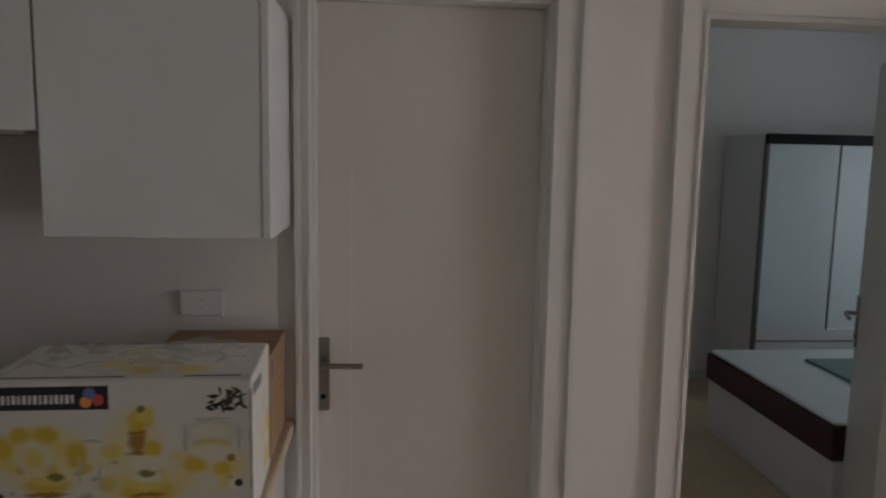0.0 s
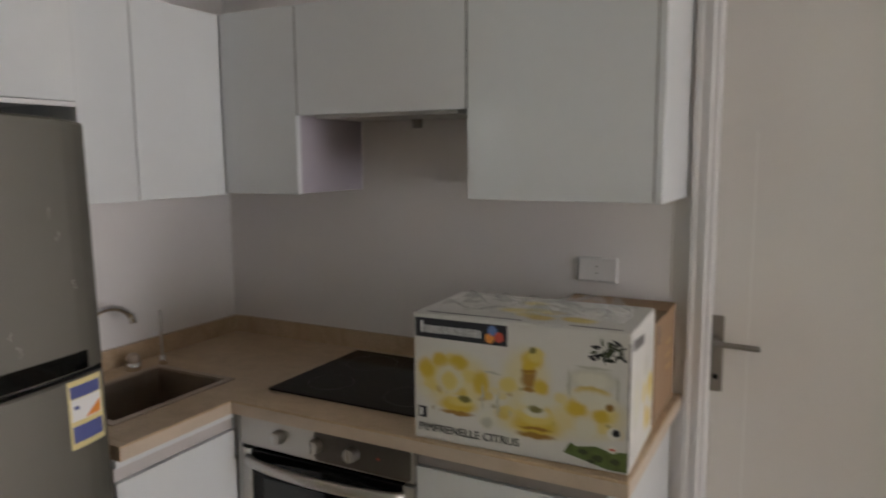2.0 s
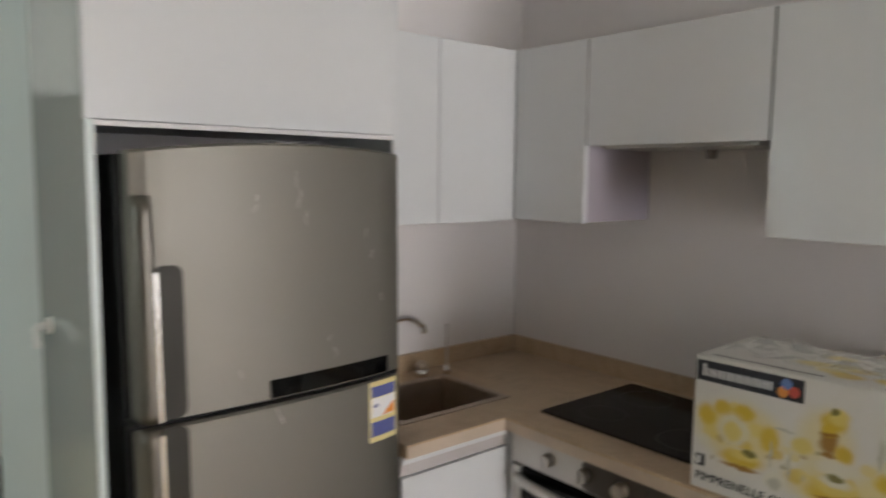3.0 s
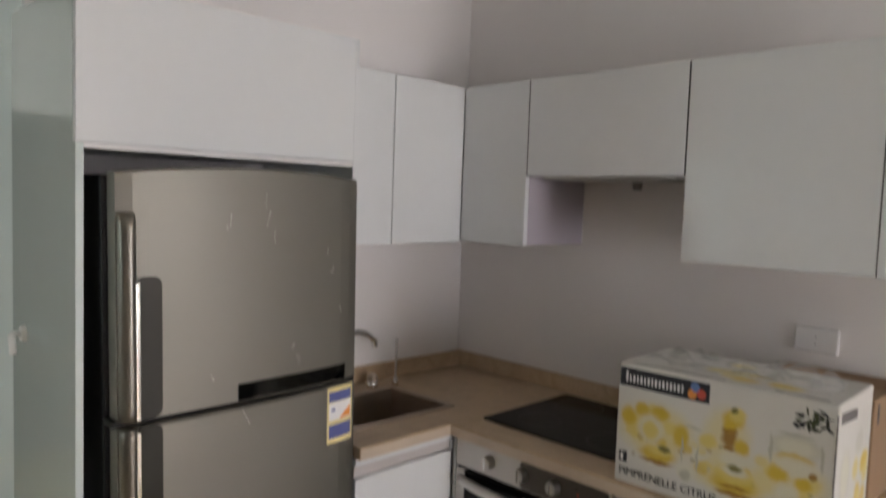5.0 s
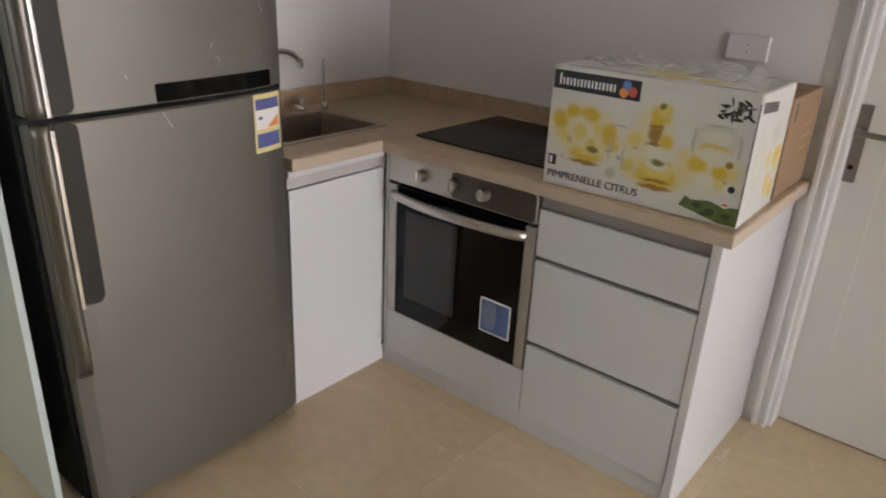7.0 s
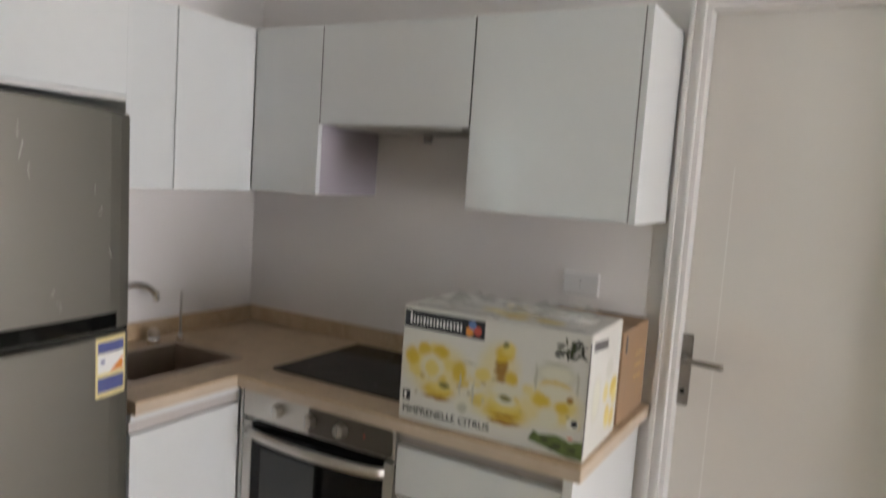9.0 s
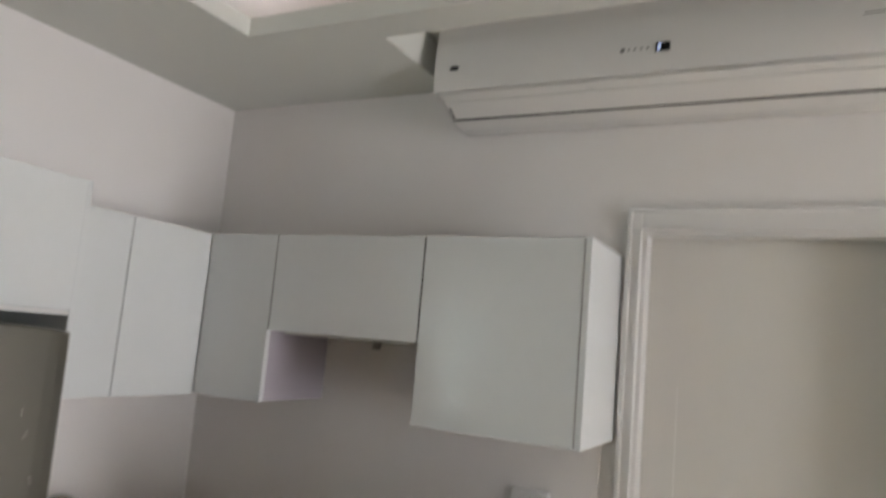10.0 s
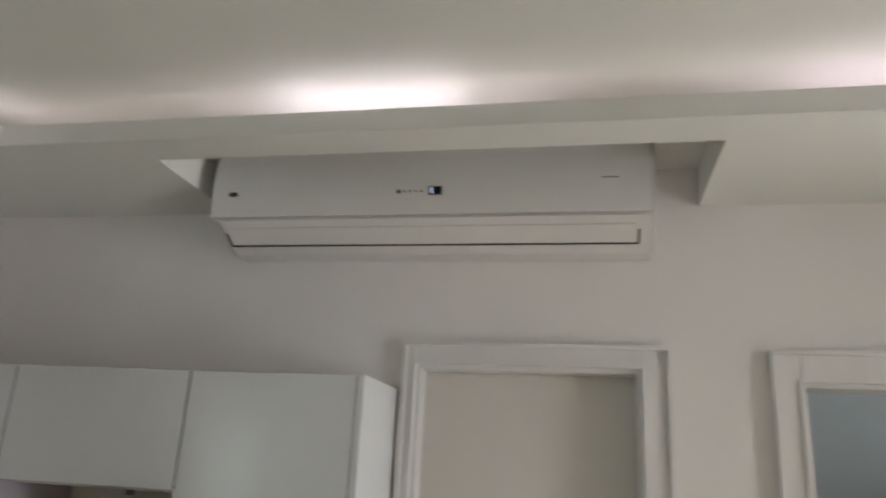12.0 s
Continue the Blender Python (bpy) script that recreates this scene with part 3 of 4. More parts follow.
part("foot", rod((QX, QY, 0.9), (QX, QY, 0.93), 0.014, 0.009), M_CHROME, filt, smooth=True)
part("stem", rod((QX, QY, 0.93), (QX, QY, 1.085), 0.0045), M_STEEL, filt, smooth=True)

# hob
hob = thing("hob", "black ceramic glass hob set into the worktop", "hob", base=(0.99, -0.29, 0.9))
part("glass", prism(rounded(0.712, 1.276, -0.525, -0.055, 0.008), "z", 0.9005, 0.906), M_HOB, hob)
for hx, hy, hr in ((0.85, -0.17, 0.085), (1.14, -0.17, 0.07), (0.85, -0.395, 0.07), (1.14, -0.395, 0.085)):
    ring = [(hx + hr * math.cos(a), hy + hr * math.sin(a), 0.9062) for a in (2 * math.pi * k / 40 for k in range(41))]
    part("cooking_zone", sweep(ring, 0.0006, 4), M_GREY, hob)

# oven
oven = thing("oven", "built-in stainless steel oven with a black glass door", "oven", base=(0.98, -0.3, 0.275))
block("body", (0.686, 1.27, -0.59, -0.05, 0.278, 0.852), M_BLACK, oven)
OY = YF - 0.006
panel = block("control_panel", (0.684, 1.271, OY, OY + 0.025, 0.762, 0.856), M_STEEL, oven, "brushed steel control panel", bevel=0.003)
# dark reflection in the panel, laid on as a strip
part("panel_reflection", prism(rounded(0.955, 1.264, 0.766, 0.851, 0.014), "y", OY - 0.0015, OY - 0.0002), M_OVENPANEL, panel, "darker strip standing in for a reflection in the steel")
for kx in (0.833, 0.965, 1.085):
    knob = part("knob", rod((kx, OY - 0.001, 0.81), (kx, OY - 0.026, 0.81), 0.021, 0.018, 24), M_STEEL, panel, "round steel knob")
    block("pointer", (kx - 0.003, kx + 0.003, OY - 0.03, OY - 0.0265, 0.792, 0.828), M_CHROME, knob, bevel=0.001)
part("indicator", rod((1.165, OY - 0.0016, 0.81), (1.165, OY - 0.0022, 0.81), 0.004, seg=12), M_RED, panel, "small dark red lamp")
odoor = block("oven_door", (0.722, 1.236, OY + 0.002, OY + 0.024, 0.28, 0.752), M_BGLASS, oven, "black glass door", bevel=0.003)
block("door_edge", (0.685, 0.7215, OY + 0.001, OY + 0.024, 0.28, 0.752), M_STEEL, oven, "steel edge strip")
block("door_edge", (1.2365, 1.27, OY + 0.001, OY + 0.024, 0.28, 0.752), M_STEEL, oven, "steel edge strip")
hb = [(0.715 + 0.53 * k / 16, OY - 0.006 - 0.038 * math.sin(math.pi * k / 16) ** 0.6, 0.722) for k in range(17)]
bm = sweep(hb, 0.013, 12)
for v in bm.verts:
    v.co.z = 0.722 + (v.co.z - 0.722) * 1.25
part("handle", bm, M_STEEL, oven, "bowed steel bar handle", smooth=True)
# paler reflection in the left half of the door glass, set as colour
block("glass_reflection", (0.765, 0.985, OY + 0.0005, OY + 0.0018, 0.355, 0.672), mat("oven_reflection_grey", (0.034, 0.035, 0.036), 0.12, bump=0, vary=0.1), odoor, "paler patch standing in for a reflection in the glass", bevel=0)
part("sticker", prism(rounded(1.095, 1.212, 0.355, 0.475, 0.006), "y", OY + 0.0008, OY + 0.0015), M_WHITE, odoor, "blue square sticker with white border")
part("print", prism(rounded(1.101, 1.206, 0.361, 0.469, 0.004), "y", OY + 0.0002, OY + 0.0007), M_LBLUE, odoor)
part("print_patch", prism(rounded(1.108, 1.158, 0.370, 0.462, 0.02), "y", OY - 0.0002, OY + 0.0001), M_PALEBLUE, odoor)

# ---- kitchen: wall units ----
def wall_unit(name, label, base):
    return thing(name, label, "cabinet", base=base, group="kitchen wall cabinets")


ZB, ZT, ZH, YU = 1.476, 2.043, 1.717, -0.36
u = wall_unit("wall_cabinet", "white lacquered wall cabinet above the sink, two plain doors", (0.24, -0.7, ZB))
block("carcass", (0.088, 0.396, -0.988, -0.003, ZB - 0.004, ZT), M_GLOSS2, u)
block("door", (0.397, 0.415, -0.694, YU - 0.002, ZB - 0.006, ZT), M_GLOSS, u, "plain white door")
block("door", (0.397, 0.415, -0.988, -0.698, ZB - 0.006, ZT), M_GLOSS, u, "plain white door")
# dark strips between the wall cabinet fronts stand in for shade in the gaps
block("gap_shade", (0.397, 0.4105, -0.698, -0.694, ZB - 0.005, ZT - 0.001), M_BLACK, u, "dark strip standing in for the shade in the gap", bevel=0)
u = wall_unit("wall_cabinet", "narrow white wall cabinet in the corner, plain door", (0.55, -0.2, ZB))
block("carcass", (0.3965, 0.7165, YU + 0.019, -0.003, ZB + 0.002, ZT), M_GLOSS2, u)
# thin sheet over the white side, its shade put into the colour
block("side_shade", (0.717, 0.7182, YU + 0.022, -0.012, ZB + 0.003, ZH + 0.001), M_LILAC, u, "lilac-grey sheet giving the white side its shade", bevel=0)
block("door", (0.419, 0.7185, YU, YU + 0.018, ZB, ZT), M_GLOSS, u, "plain white door")
block("gap_shade", (0.7186, 0.7226, YU + 0.002, YU + 0.018, ZH + 0.0015, ZT - 0.0015), M_BLACK, u, "dark strip standing in for the shade in the gap", bevel=0)
u = wall_unit("hood_cabinet", "short white wall cabinet over the hob hiding the extractor", (1.0, -0.2, ZH))
block("carcass", (0.7205, 1.291, YU + 0.03, -0.003, ZH + 0.005, ZT), M_GLOSS2, u)
block("door", (0.723, 1.2925, YU, YU + 0.018, ZH, ZT), M_GLOSS, u, "plain white flap")
block("extractor_grille", (0.76, 1.25, -0.32, -0.05, ZH - 0.009, ZH + 0.0045), M_STEEL, u, "steel extractor underside")
part("filter_knob", rod((0.995, -0.1, ZH - 0.009), (0.995, -0.1, ZH - 0.036), 0.018, 0.014), M_STEEL_DK, u, "small grey knob")
u = wall_unit("wall_cabinet", "wide white wall cabinet beside the door, plain door", (1.55, -0.2, ZB))
block("carcass", (1.2955, 1.791, YU + 0.019, -0.003, ZB + 0.002, ZT), M_GLOSS2, u)
block("door", (1.2985, 1.7915, YU, YU + 0.018, ZB, ZT), M_GLOSS, u, "plain white door")
block("gap_shade", (1.7916, 1.7948, YU + 0.002, YU + 0.018, ZB + 0.001, ZT - 0.001), M_GREY, u, "dark strip standing in for the shade in the gap", bevel=0)
block("end_panel", (1.795, 1.814, YU - 0.001, -0.003, ZB - 0.002, ZT + 0.002), M_GLOSS, u, "white end panel")
block("gap_shade", (1.2926, 1.2984, YU + 0.0018, YU + 0.018, ZH + 0.0015, ZT - 0.0015), M_BLACK, u, "dark strip standing in for the shade in the gap", bevel=0)
setting("backsplash", boxes((0.0855, 1.778, -0.009, -0.0005, 0.9645, ZB), (0.719, 1.295, -0.009, -0.0005, ZB, ZH + 0.004)), M_WALL, "painted backsplash panel between worktop and wall cabinets", "wall")

# fridge niche
niche = thing("fridge_housing", "white gloss housing round the fridge with a top cabinet", "cabinet", base=(0.3, -1.38, FLOOR))
part("side_panel", boxes((0.084, 0.598, -1.757, -1.7405, FLOOR, 1.7235), (0.084, 0.579, -1.757, -1.7405, 1.7235, 2.078)), M_PANEL, niche, "tall gloss white side panel")
block("side_panel", (0.087, 0.598, -1.006, -0.9915, FLOOR, 2.078), M_GLOSS, niche, "tall white side panel")
block("cabinet_box", (0.087, 0.578, -1.74, -1.0065, 1.722, 2.076), M_GLOSS2, niche)
block("cabinet_door", (0.58, 0.599, -1.757, -1.0065, 1.725, 2.078), M_GLOSS, niche, "plain white flap")
block("bottom_rail", (0.583, 0.598, -1.74, -1.0065, 1.712, 1.7235), M_TRIM, niche)

# ---- fridge ----
fridge = thing("refrigerator", "silver-grey two-door refrigerator with a vertical grip, new with sticker", "refrigerator", base=(0.4, -1.39, 0))
FY0, FY1, FX = -1.722, -1.055, 0.70


def bowed(z0, z1, y0=FY0, y1=FY1, x0=0.645, lift=0.0, n=20, crown=0.0):
    """A fridge door with a gently bowed front and a slightly arched top."""
    bm = bmesh.new()
    rows = []
    for k in range(n + 1):
        s = k / n
        y = y0 + (y1 - y0) * s
        bow = 0.02 * (1 - (2 * s - 1) ** 2) + 0.012 * min(1, 10 * min(s, 1 - s)) ** 0.5
        up = crown * (1 - (2 * s - 1) ** 2)
        rows.append([bm.verts.new(c) for c in ((x0, y, z0), (FX - 0.008 + bow, y, z0), (FX - 0.008 + bow, y, z1 - 0.006 + up), (FX - 0.014 + bow, y, z1 + up), (x0, y, z1 + up))])
    for a, b in zip(rows, rows[1:]):
        for k in range(5):
            bm.faces.new((a[k], a[(k + 1) % 5], b[(k + 1) % 5], b[k]))
    bm.faces.new(rows[0])
    bm.faces.new(rows[-1])
    bmesh.ops.recalc_face_normals(bm, faces=bm.faces)
    return bm


def on_front(y, out=0.0):
    s = (y - FY0) / (FY1 - FY0)
    return FX - 0.008 + 0.02 * (1 - (2 * s - 1) ** 2) + 0.012 * min(1, 10 * min(s, 1 - s)) ** 0.5 + out


def front_plate(outline, out0, out1):
    """A thin plate of (y, z) that follows the bowed front."""
    bm = prism(outline, "x", 0.0, 1.0)
    bmesh.ops.subdivide_edges(bm, edges=[e for e in bm.edges if abs(e.verts[0].co.y - e.verts[1].co.y) > 0.05], cuts=8)
    for v in bm.verts:
        v.co.x = on_front(v.co.y, out0 if v.co.x < 0.5 else out1)
    return bm


fridge.matrix_basis = pose(0.39, -1.366, -0.005, 0.8)
block("body", (0.11, 0.643, FY0 + 0.004, FY1 - 0.004, 0.08, 1.665), M_BLACK, fridge, "dark grey cabinet body", bevel=0.004)
updoor = part("freezer_door", bowed(1.122, 1.672, y0=FY0 + 0.016, crown=0.02), M_FRIDGE, fridge, "silver-grey upper door")
lowdoor = part("fridge_door", bowed(0.085, 1.108, y0=FY0 + 0.016), M_FRIDGE, fridge, "silver-grey lower door")
block("door_gap_strip", (0.642, 0.694, FY0 + 0.003, FY1 - 0.003, 1.1085, 1.1215), M_BLACK, fridge, bevel=0)


def grip_bar(y0, y1, z0, z1, out, taper_low, taper_high):
    """A half-round upright bar on the bowed front, with softened ends."""
    bm = bmesh.new()
    rings = []
    for k in range(25):
        z = z0 + (z1 - z0) * k / 24
        lo = min(1.0, (z - z0) / 0.03) if taper_low else 1.0
        hi = min(1.0, (z1 - z) / 0.02) if taper_high else 1.0
        f = 0.25 + 0.75 * math.sin(math.pi / 2 * min(lo, hi))
        ring = []
        for q in range(13):
            a = math.pi * q / 12
            y = (y0 + y1) / 2 - (y1 - y0) / 2 * math.cos(a)
            ring.append(bm.verts.new((on_front(y, -0.002) + out * f * math.sin(a) ** 0.7, y, z)))
        rings.append(ring)
    for a, b in zip(rings, rings[1:]):
        for q in range(12):
            bm.faces.new((a[q], a[q + 1], b[q + 1], b[q]))
    bm.faces.new(rings[0])
    bm.faces.new(rings[-1])
    bmesh.ops.recalc_face_normals(bm, faces=bm.faces)
    return bm


part("grip_rail", grip_bar(FY0 + 0.017, FY0 + 0.052, 1.123, 1.583, 0.024, False, True), M_RAIL, updoor, "dark metallic grip rail", smooth=True)
part("grip_rail", grip_bar(FY0 + 0.017, FY0 + 0.052, 0.49, 1.107, 0.024, True, False), M_RAIL, lowdoor, "dark metallic grip rail", smooth=True)
for zz0, zz1, pdoor in ((1.123, 1.442, updoor), (0.675, 1.107, lowdoor)):
    part("grip_recess", front_plate(rounded(FY0 + 0.052, FY0 + 0.108, zz0, zz1, 0.02), -0.004, 0.0015), M_FRIDGE_DK, pdoor, "dark grip recess")
    ex, ey = on_front(FY0 + 0.053, 0.014), FY0 + 0.051
    lean_in = [(ex + dx * math.cos(radians(-7)) - dy * math.sin(radians(-7)), ey + dx * math.sin(radians(-7)) + dy * math.cos(radians(-7)))
               for dx, dy in ((-0.016, -0.0065), (-0.002, -0.0065), (0.0, -0.005), (0.0006, 0.0), (0.0, 0.005), (-0.002, 0.0065), (-0.016, 0.0065))]
    part("grip_edge", prism(lean_in, "z", zz0, zz1 - 0.012), M_SATIN, pdoor, "satin chrome grip edge")
disp = part("display_panel", front_plate(rounded(-1.432, -1.10, 1.124, 1.166, 0.004), 0.0, 0.002), M_BGLASS, updoor, "black display panel")
lab = part("energy_label", front_plate(rounded(-1.162, -1.068, 0.948, 1.105, 0.003), 0.0002, 0.001), M_LABELY, lowdoor, "yellow and blue energy label")
part("label_field", front_plate([(-1.156, 1.012), (-1.074, 1.012), (-1.074, 1.062), (-1.156, 1.062)], 0.0011, 0.0015), M_WHITE, lab)
part("label_band", front_plate([(-1.156, 1.064), (-1.074, 1.064), (-1.074, 1.092), (-1.156, 1.092)], 0.0011, 0.0015), M_BLUE, lab)
part("label_band", front_plate([(-1.156, 0.962), (-1.074, 0.962), (-1.074, 1.0), (-1.156, 1.0)], 0.0011, 0.0015), M_BLUE, lab)
part("label_arrow", front_plate([(-1.12, 1.014), (-1.077, 1.014), (-1.077, 1.045)], 0.0016, 0.0019), M_ORANGE, lab)
part("label_bar", front_plate([(-1.148, 1.038), (-1.135, 1.038), (-1.135, 1.046), (-1.148, 1.046)], 0.0016, 0.0019), M_BLUE, lab)
block("kick_plate", (0.60, 0.655, FY0 + 0.01, FY1 - 0.01, 0.07, 0.0835), M_FRIDGE_DK, fridge, "dark kick plate")
rs = random.Random(21)
for sy, sz, ln, lean in ((-1.345, 1.60, 0.055, -0.2), (-1.335, 1.55, 0.04, 0.15), (-1.355, 1.63, 0.03, -0.1), (-1.45, 1.58, 0.035, -0.3), (-1.165, 1.52, 0.07, -0.15),
                         (-1.15, 1.44, 0.02, 0.0), (-1.26, 1.215, 0.025, 0.1), (-1.275, 1.25, 0.018, 0.0), (-1.5, 1.2, 0.02, 0.2), (-1.12, 1.33, 0.02, 0.1)):
    flecks = bmesh.new()
    for k in range(5):
        if rs.random() < 0.25:
            continue
        y0, z0 = sy + lean * ln * k / 5 + rs.uniform(-0.004, 0.004), sz - ln * k / 5
        y1, z1 = y0 + rs.uniform(-0.004, 0.004), z0 - ln * rs.uniform(0.22, 0.4)
        add_rod(flecks, (on_front(y0, 0.0005), y0, z0), (on_front(y1, 0.0004), y1, z1), rs.uniform(0.0007, 0.0014), 0.0005, 6)
    part("film_wrinkle", flecks, M_FILM, updoor, "pale wrinkle of protective film")
part("film_wrinkle", sweep([(on_front(-1.42 + 0.006 * k, 0.0008), -1.42 + 0.004 * k, 1.1 - 0.008 * k) for k in range(6)], 0.0012, 5), M_FILM, lowdoor, "pale wrinkle of protective film")
for fy in (FY0 + 0.06, FY1 - 0.06):
    part("foot", rod((0.62, fy, 0.054), (0.62, fy, 0.085), 0.02), M_BLACK, fridge)
    part("foot", rod((0.16, fy, 0.054), (0.16, fy, 0.085), 0.02), M_BLACK, fridge)

# ---- things on the worktop ----
BW, BD, BH = 0.525, 0.285, 0.316
SU, SD, SV = BW / 0.545, BD / 0.31, BH / 0.333
carton = thing("glassware_carton", "white printed glassware carton with yellow lemon pictures", "box", base=(1.285, -0.634, 0.9004), turn=2.0, local=True)
block("carton_body", (0, BW, 0, BD, 0, BH), M_CARD, carton, bevel=0.004)


def decal(name, outline, material, side="front", layer=1, parent=None, label=""):
    e = 0.0006 + 0.00008 * layer
    ku, kv = {"front": (SU, SV), "side": (SD, SV), "top": (SU, SD)}[side]
    outline = [(p * ku, q * kv) for p, q in outline]
    if side == "front":
        bm = prism(outline, "y", -e, -e + 0.0003)
    elif side == "side":
        bm = prism(outline, "x", BW + e - 0.0003, BW + e)
    else:
        bm = prism(outline, "z", BH + e - 0.0003, BH + e)
    return part(name, bm, material, carton, label)


decal("brand_banner", [(0.005, 0.272), (0.253, 0.27), (0.253, 0.322), (0.005, 0.322)], M_INK, label="dark banner with white and coloured shapes")
bx = 0.022
for w, hh in ((0.006, 0.03), *[(0.0045, 0.02), (0.006, 0.02)] * 7, (0.0045, 0.02)):
    decal("banner_shape", rounded(bx, bx + w, 0.284, 0.284 + hh, 0.0014), M_WHITE, layer=2)
    bx += w + 0.0052
for cx, cz, m in ((0.215, 0.306, M_LBLUE), (0.208, 0.287, M_ORANGE), (0.232, 0.291, M_RED)):
    decal("banner_dot", ellipse(cx, cz, 0.012, 0.013), m, layer=2)
rnd = random.Random(7)
P_YEL, P_PALEYEL, P_AMB, P_PALE, P_SHADE, P_OLIVE, P_HAZE = (0.60, 0.42, 0.03), (0.66, 0.54, 0.15), (0.30, 0.15, 0.015), (0.64, 0.625, 0.52), (0.44, 0.44, 0.37), (0.17, 0.15, 0.03), (0.66, 0.57, 0.27)


def picture(name, blobs, axes):
    """Printed card: soft round patches of ink laid over one another; blobs of (u, v, width, height, colour, strength)."""
    m = mat(name, (0.62, 0.61, 0.575), 0.42, vary=0.03, scale=5, fine=60, bump=0.02)
    n, l = m.node_tree.nodes, m.node_tree.links
    co = n.new("ShaderNodeTexCoord")
    wob = n.new("ShaderNodeTexNoise")
    wob.inputs["Scale"].default_value = 45
    l.new(co.outputs["Object"], wob.inputs["Vector"])
    bend = n.new("ShaderNodeVectorMath")
    bend.operation = "MULTIPLY_ADD"
    bend.inputs[1].default_value = (0.012, 0.012, 0.012)
    l.new(wob.outputs["Color"], bend.inputs[0])
    l.new(co.outputs["Object"], bend.inputs[2])
    base = n["Principled BSDF"].inputs["Base Color"].links[0].from_socket
    ku, kv = {(0, 2): (SU, SV), (1, 2): (SD, SV), (0, 1): (SU, SD)}[axes]
    for u, v, w, h, colour, strength in blobs:
        u, v, w, h = u * ku, v * kv, w * ku, h * kv
        scale, shift = [0.0] * 3, [0.0] * 3
        for axis, c, half in ((axes[0], u, w), (axes[1], v, h)):
            scale[axis], shift[axis] = 1 / half, -(c + 0.006) / half
        near = n.new("ShaderNodeVectorMath")
        near.operation = "MULTIPLY_ADD"
        near.inputs[1].default_value, near.inputs[2].default_value = scale, shift
        l.new(bend.outputs[0], near.inputs[0])
        far = n.new("ShaderNodeVectorMath")
        far.operation = "LENGTH"
        l.new(near.outputs[0], far.inputs[0])
        fade = n.new("ShaderNodeMapRange")
        fade.interpolation_type = "SMOOTHSTEP"
        fade.inputs[1].default_value, fade.inputs[2].default_value = 0.45, 1.04
        fade.inputs[3].default_value, fade.inputs[4].default_value = strength, 0.0
        l.new(far.outputs["Value"], fade.inputs[0])
        mix = n.new("ShaderNodeMix")
        mix.data_type = "RGBA"
        l.new(fade.outputs[0], mix.inputs[0])
        l.new(base, mix.inputs[6])
        mix.inputs[7].default_value = (*colour, 1)
        base = mix.outputs[2]
    l.new(base, n["Principled BSDF"].inputs["Base Color"])
    return m


front = [(0.115, 0.165, 0.13, 0.09, P_HAZE, 0.9), (0.45, 0.13, 0.11, 0.07, P_HAZE, 0.8), (0.3, 0.19, 0.075, 0.1, P_HAZE, 0.65), (0.32, 0.095, 0.13, 0.055, P_HAZE, 0.85)]
for k in range(14):
    front.append((rnd.uniform(0.025, 0.205), rnd.uniform(0.13, 0.225), rnd.uniform(0.018, 0.03), rnd.uniform(0.016, 0.028), rnd.choice((P_YEL, P_PALEYEL, P_PALEYEL)), 0.75))
for k in range(12):
    front.append((rnd.uniform(0.2, 0.53), rnd.uniform(0.085, 0.15), rnd.uniform(0.018, 0.032), rnd.uniform(0.014, 0.024), rnd.choice((P_YEL, P_PALEYEL, P_PALE)), 0.7))
for k in range(16):
    front.append((rnd.uniform(0.02, 0.52), rnd.uniform(0.06, 0.2), rnd.uniform(0.006, 0.014), rnd.uniform(0.005, 0.012), rnd.choice((P_AMB, P_OLIVE, P_SHADE, P_PALE)), 0.45))
for k in range(16):
    front.append((rnd.uniform(0.02, 0.5), rnd.uniform(0.07, 0.17), rnd.uniform(0.014, 0.03), rnd.uniform(0.01, 0.02), rnd.choice((P_YEL, P_PALEYEL, P_HAZE, P_PALE)), 0.6))
# a ring of tumblers with slices round a plate
front += [(u, v, w, h, c, 0.95) for u, v, w, h, c in (
    (0.035, 0.19, 0.028, 0.034, P_YEL), (0.075, 0.215, 0.028, 0.026, P_YEL), (0.125, 0.215, 0.034, 0.026, P_YEL), (0.185, 0.17, 0.028, 0.04, P_YEL), (0.1, 0.168, 0.046, 0.05, P_PALE),
    (0.1, 0.165, 0.03, 0.034, P_PALEYEL), (0.12, 0.102, 0.064, 0.024, P_YEL), (0.13, 0.113, 0.046, 0.015, P_PALEYEL), (0.12, 0.083, 0.058, 0.008, P_AMB), (0.2, 0.078, 0.03, 0.03, P_PALE), (0.2, 0.07, 0.02, 0.018, P_SHADE))]
# bottle, jug, dish and bowl
front += [(u, v, w, h, c, 0.95) for u, v, w, h, c in (
    (0.315, 0.245, 0.034, 0.034, P_YEL), (0.325, 0.258, 0.026, 0.024, P_PALEYEL), (0.308, 0.2, 0.025, 0.04, P_AMB), (0.308, 0.226, 0.021, 0.018, P_YEL), (0.338, 0.18, 0.024, 0.028, P_YEL), (0.255, 0.175, 0.03, 0.026, P_PALEYEL),
    (0.308, 0.17, 0.021, 0.007, P_AMB), (0.308, 0.217, 0.023, 0.005, P_AMB), (0.322, 0.145, 0.05, 0.026, P_PALE), (0.325, 0.084, 0.074, 0.036, P_YEL), (0.325, 0.102, 0.058, 0.022, P_PALEYEL), (0.325, 0.116, 0.042, 0.016, P_PALE), (0.325, 0.058, 0.06, 0.01, P_AMB), (0.325, 0.076, 0.05, 0.006, P_AMB))]
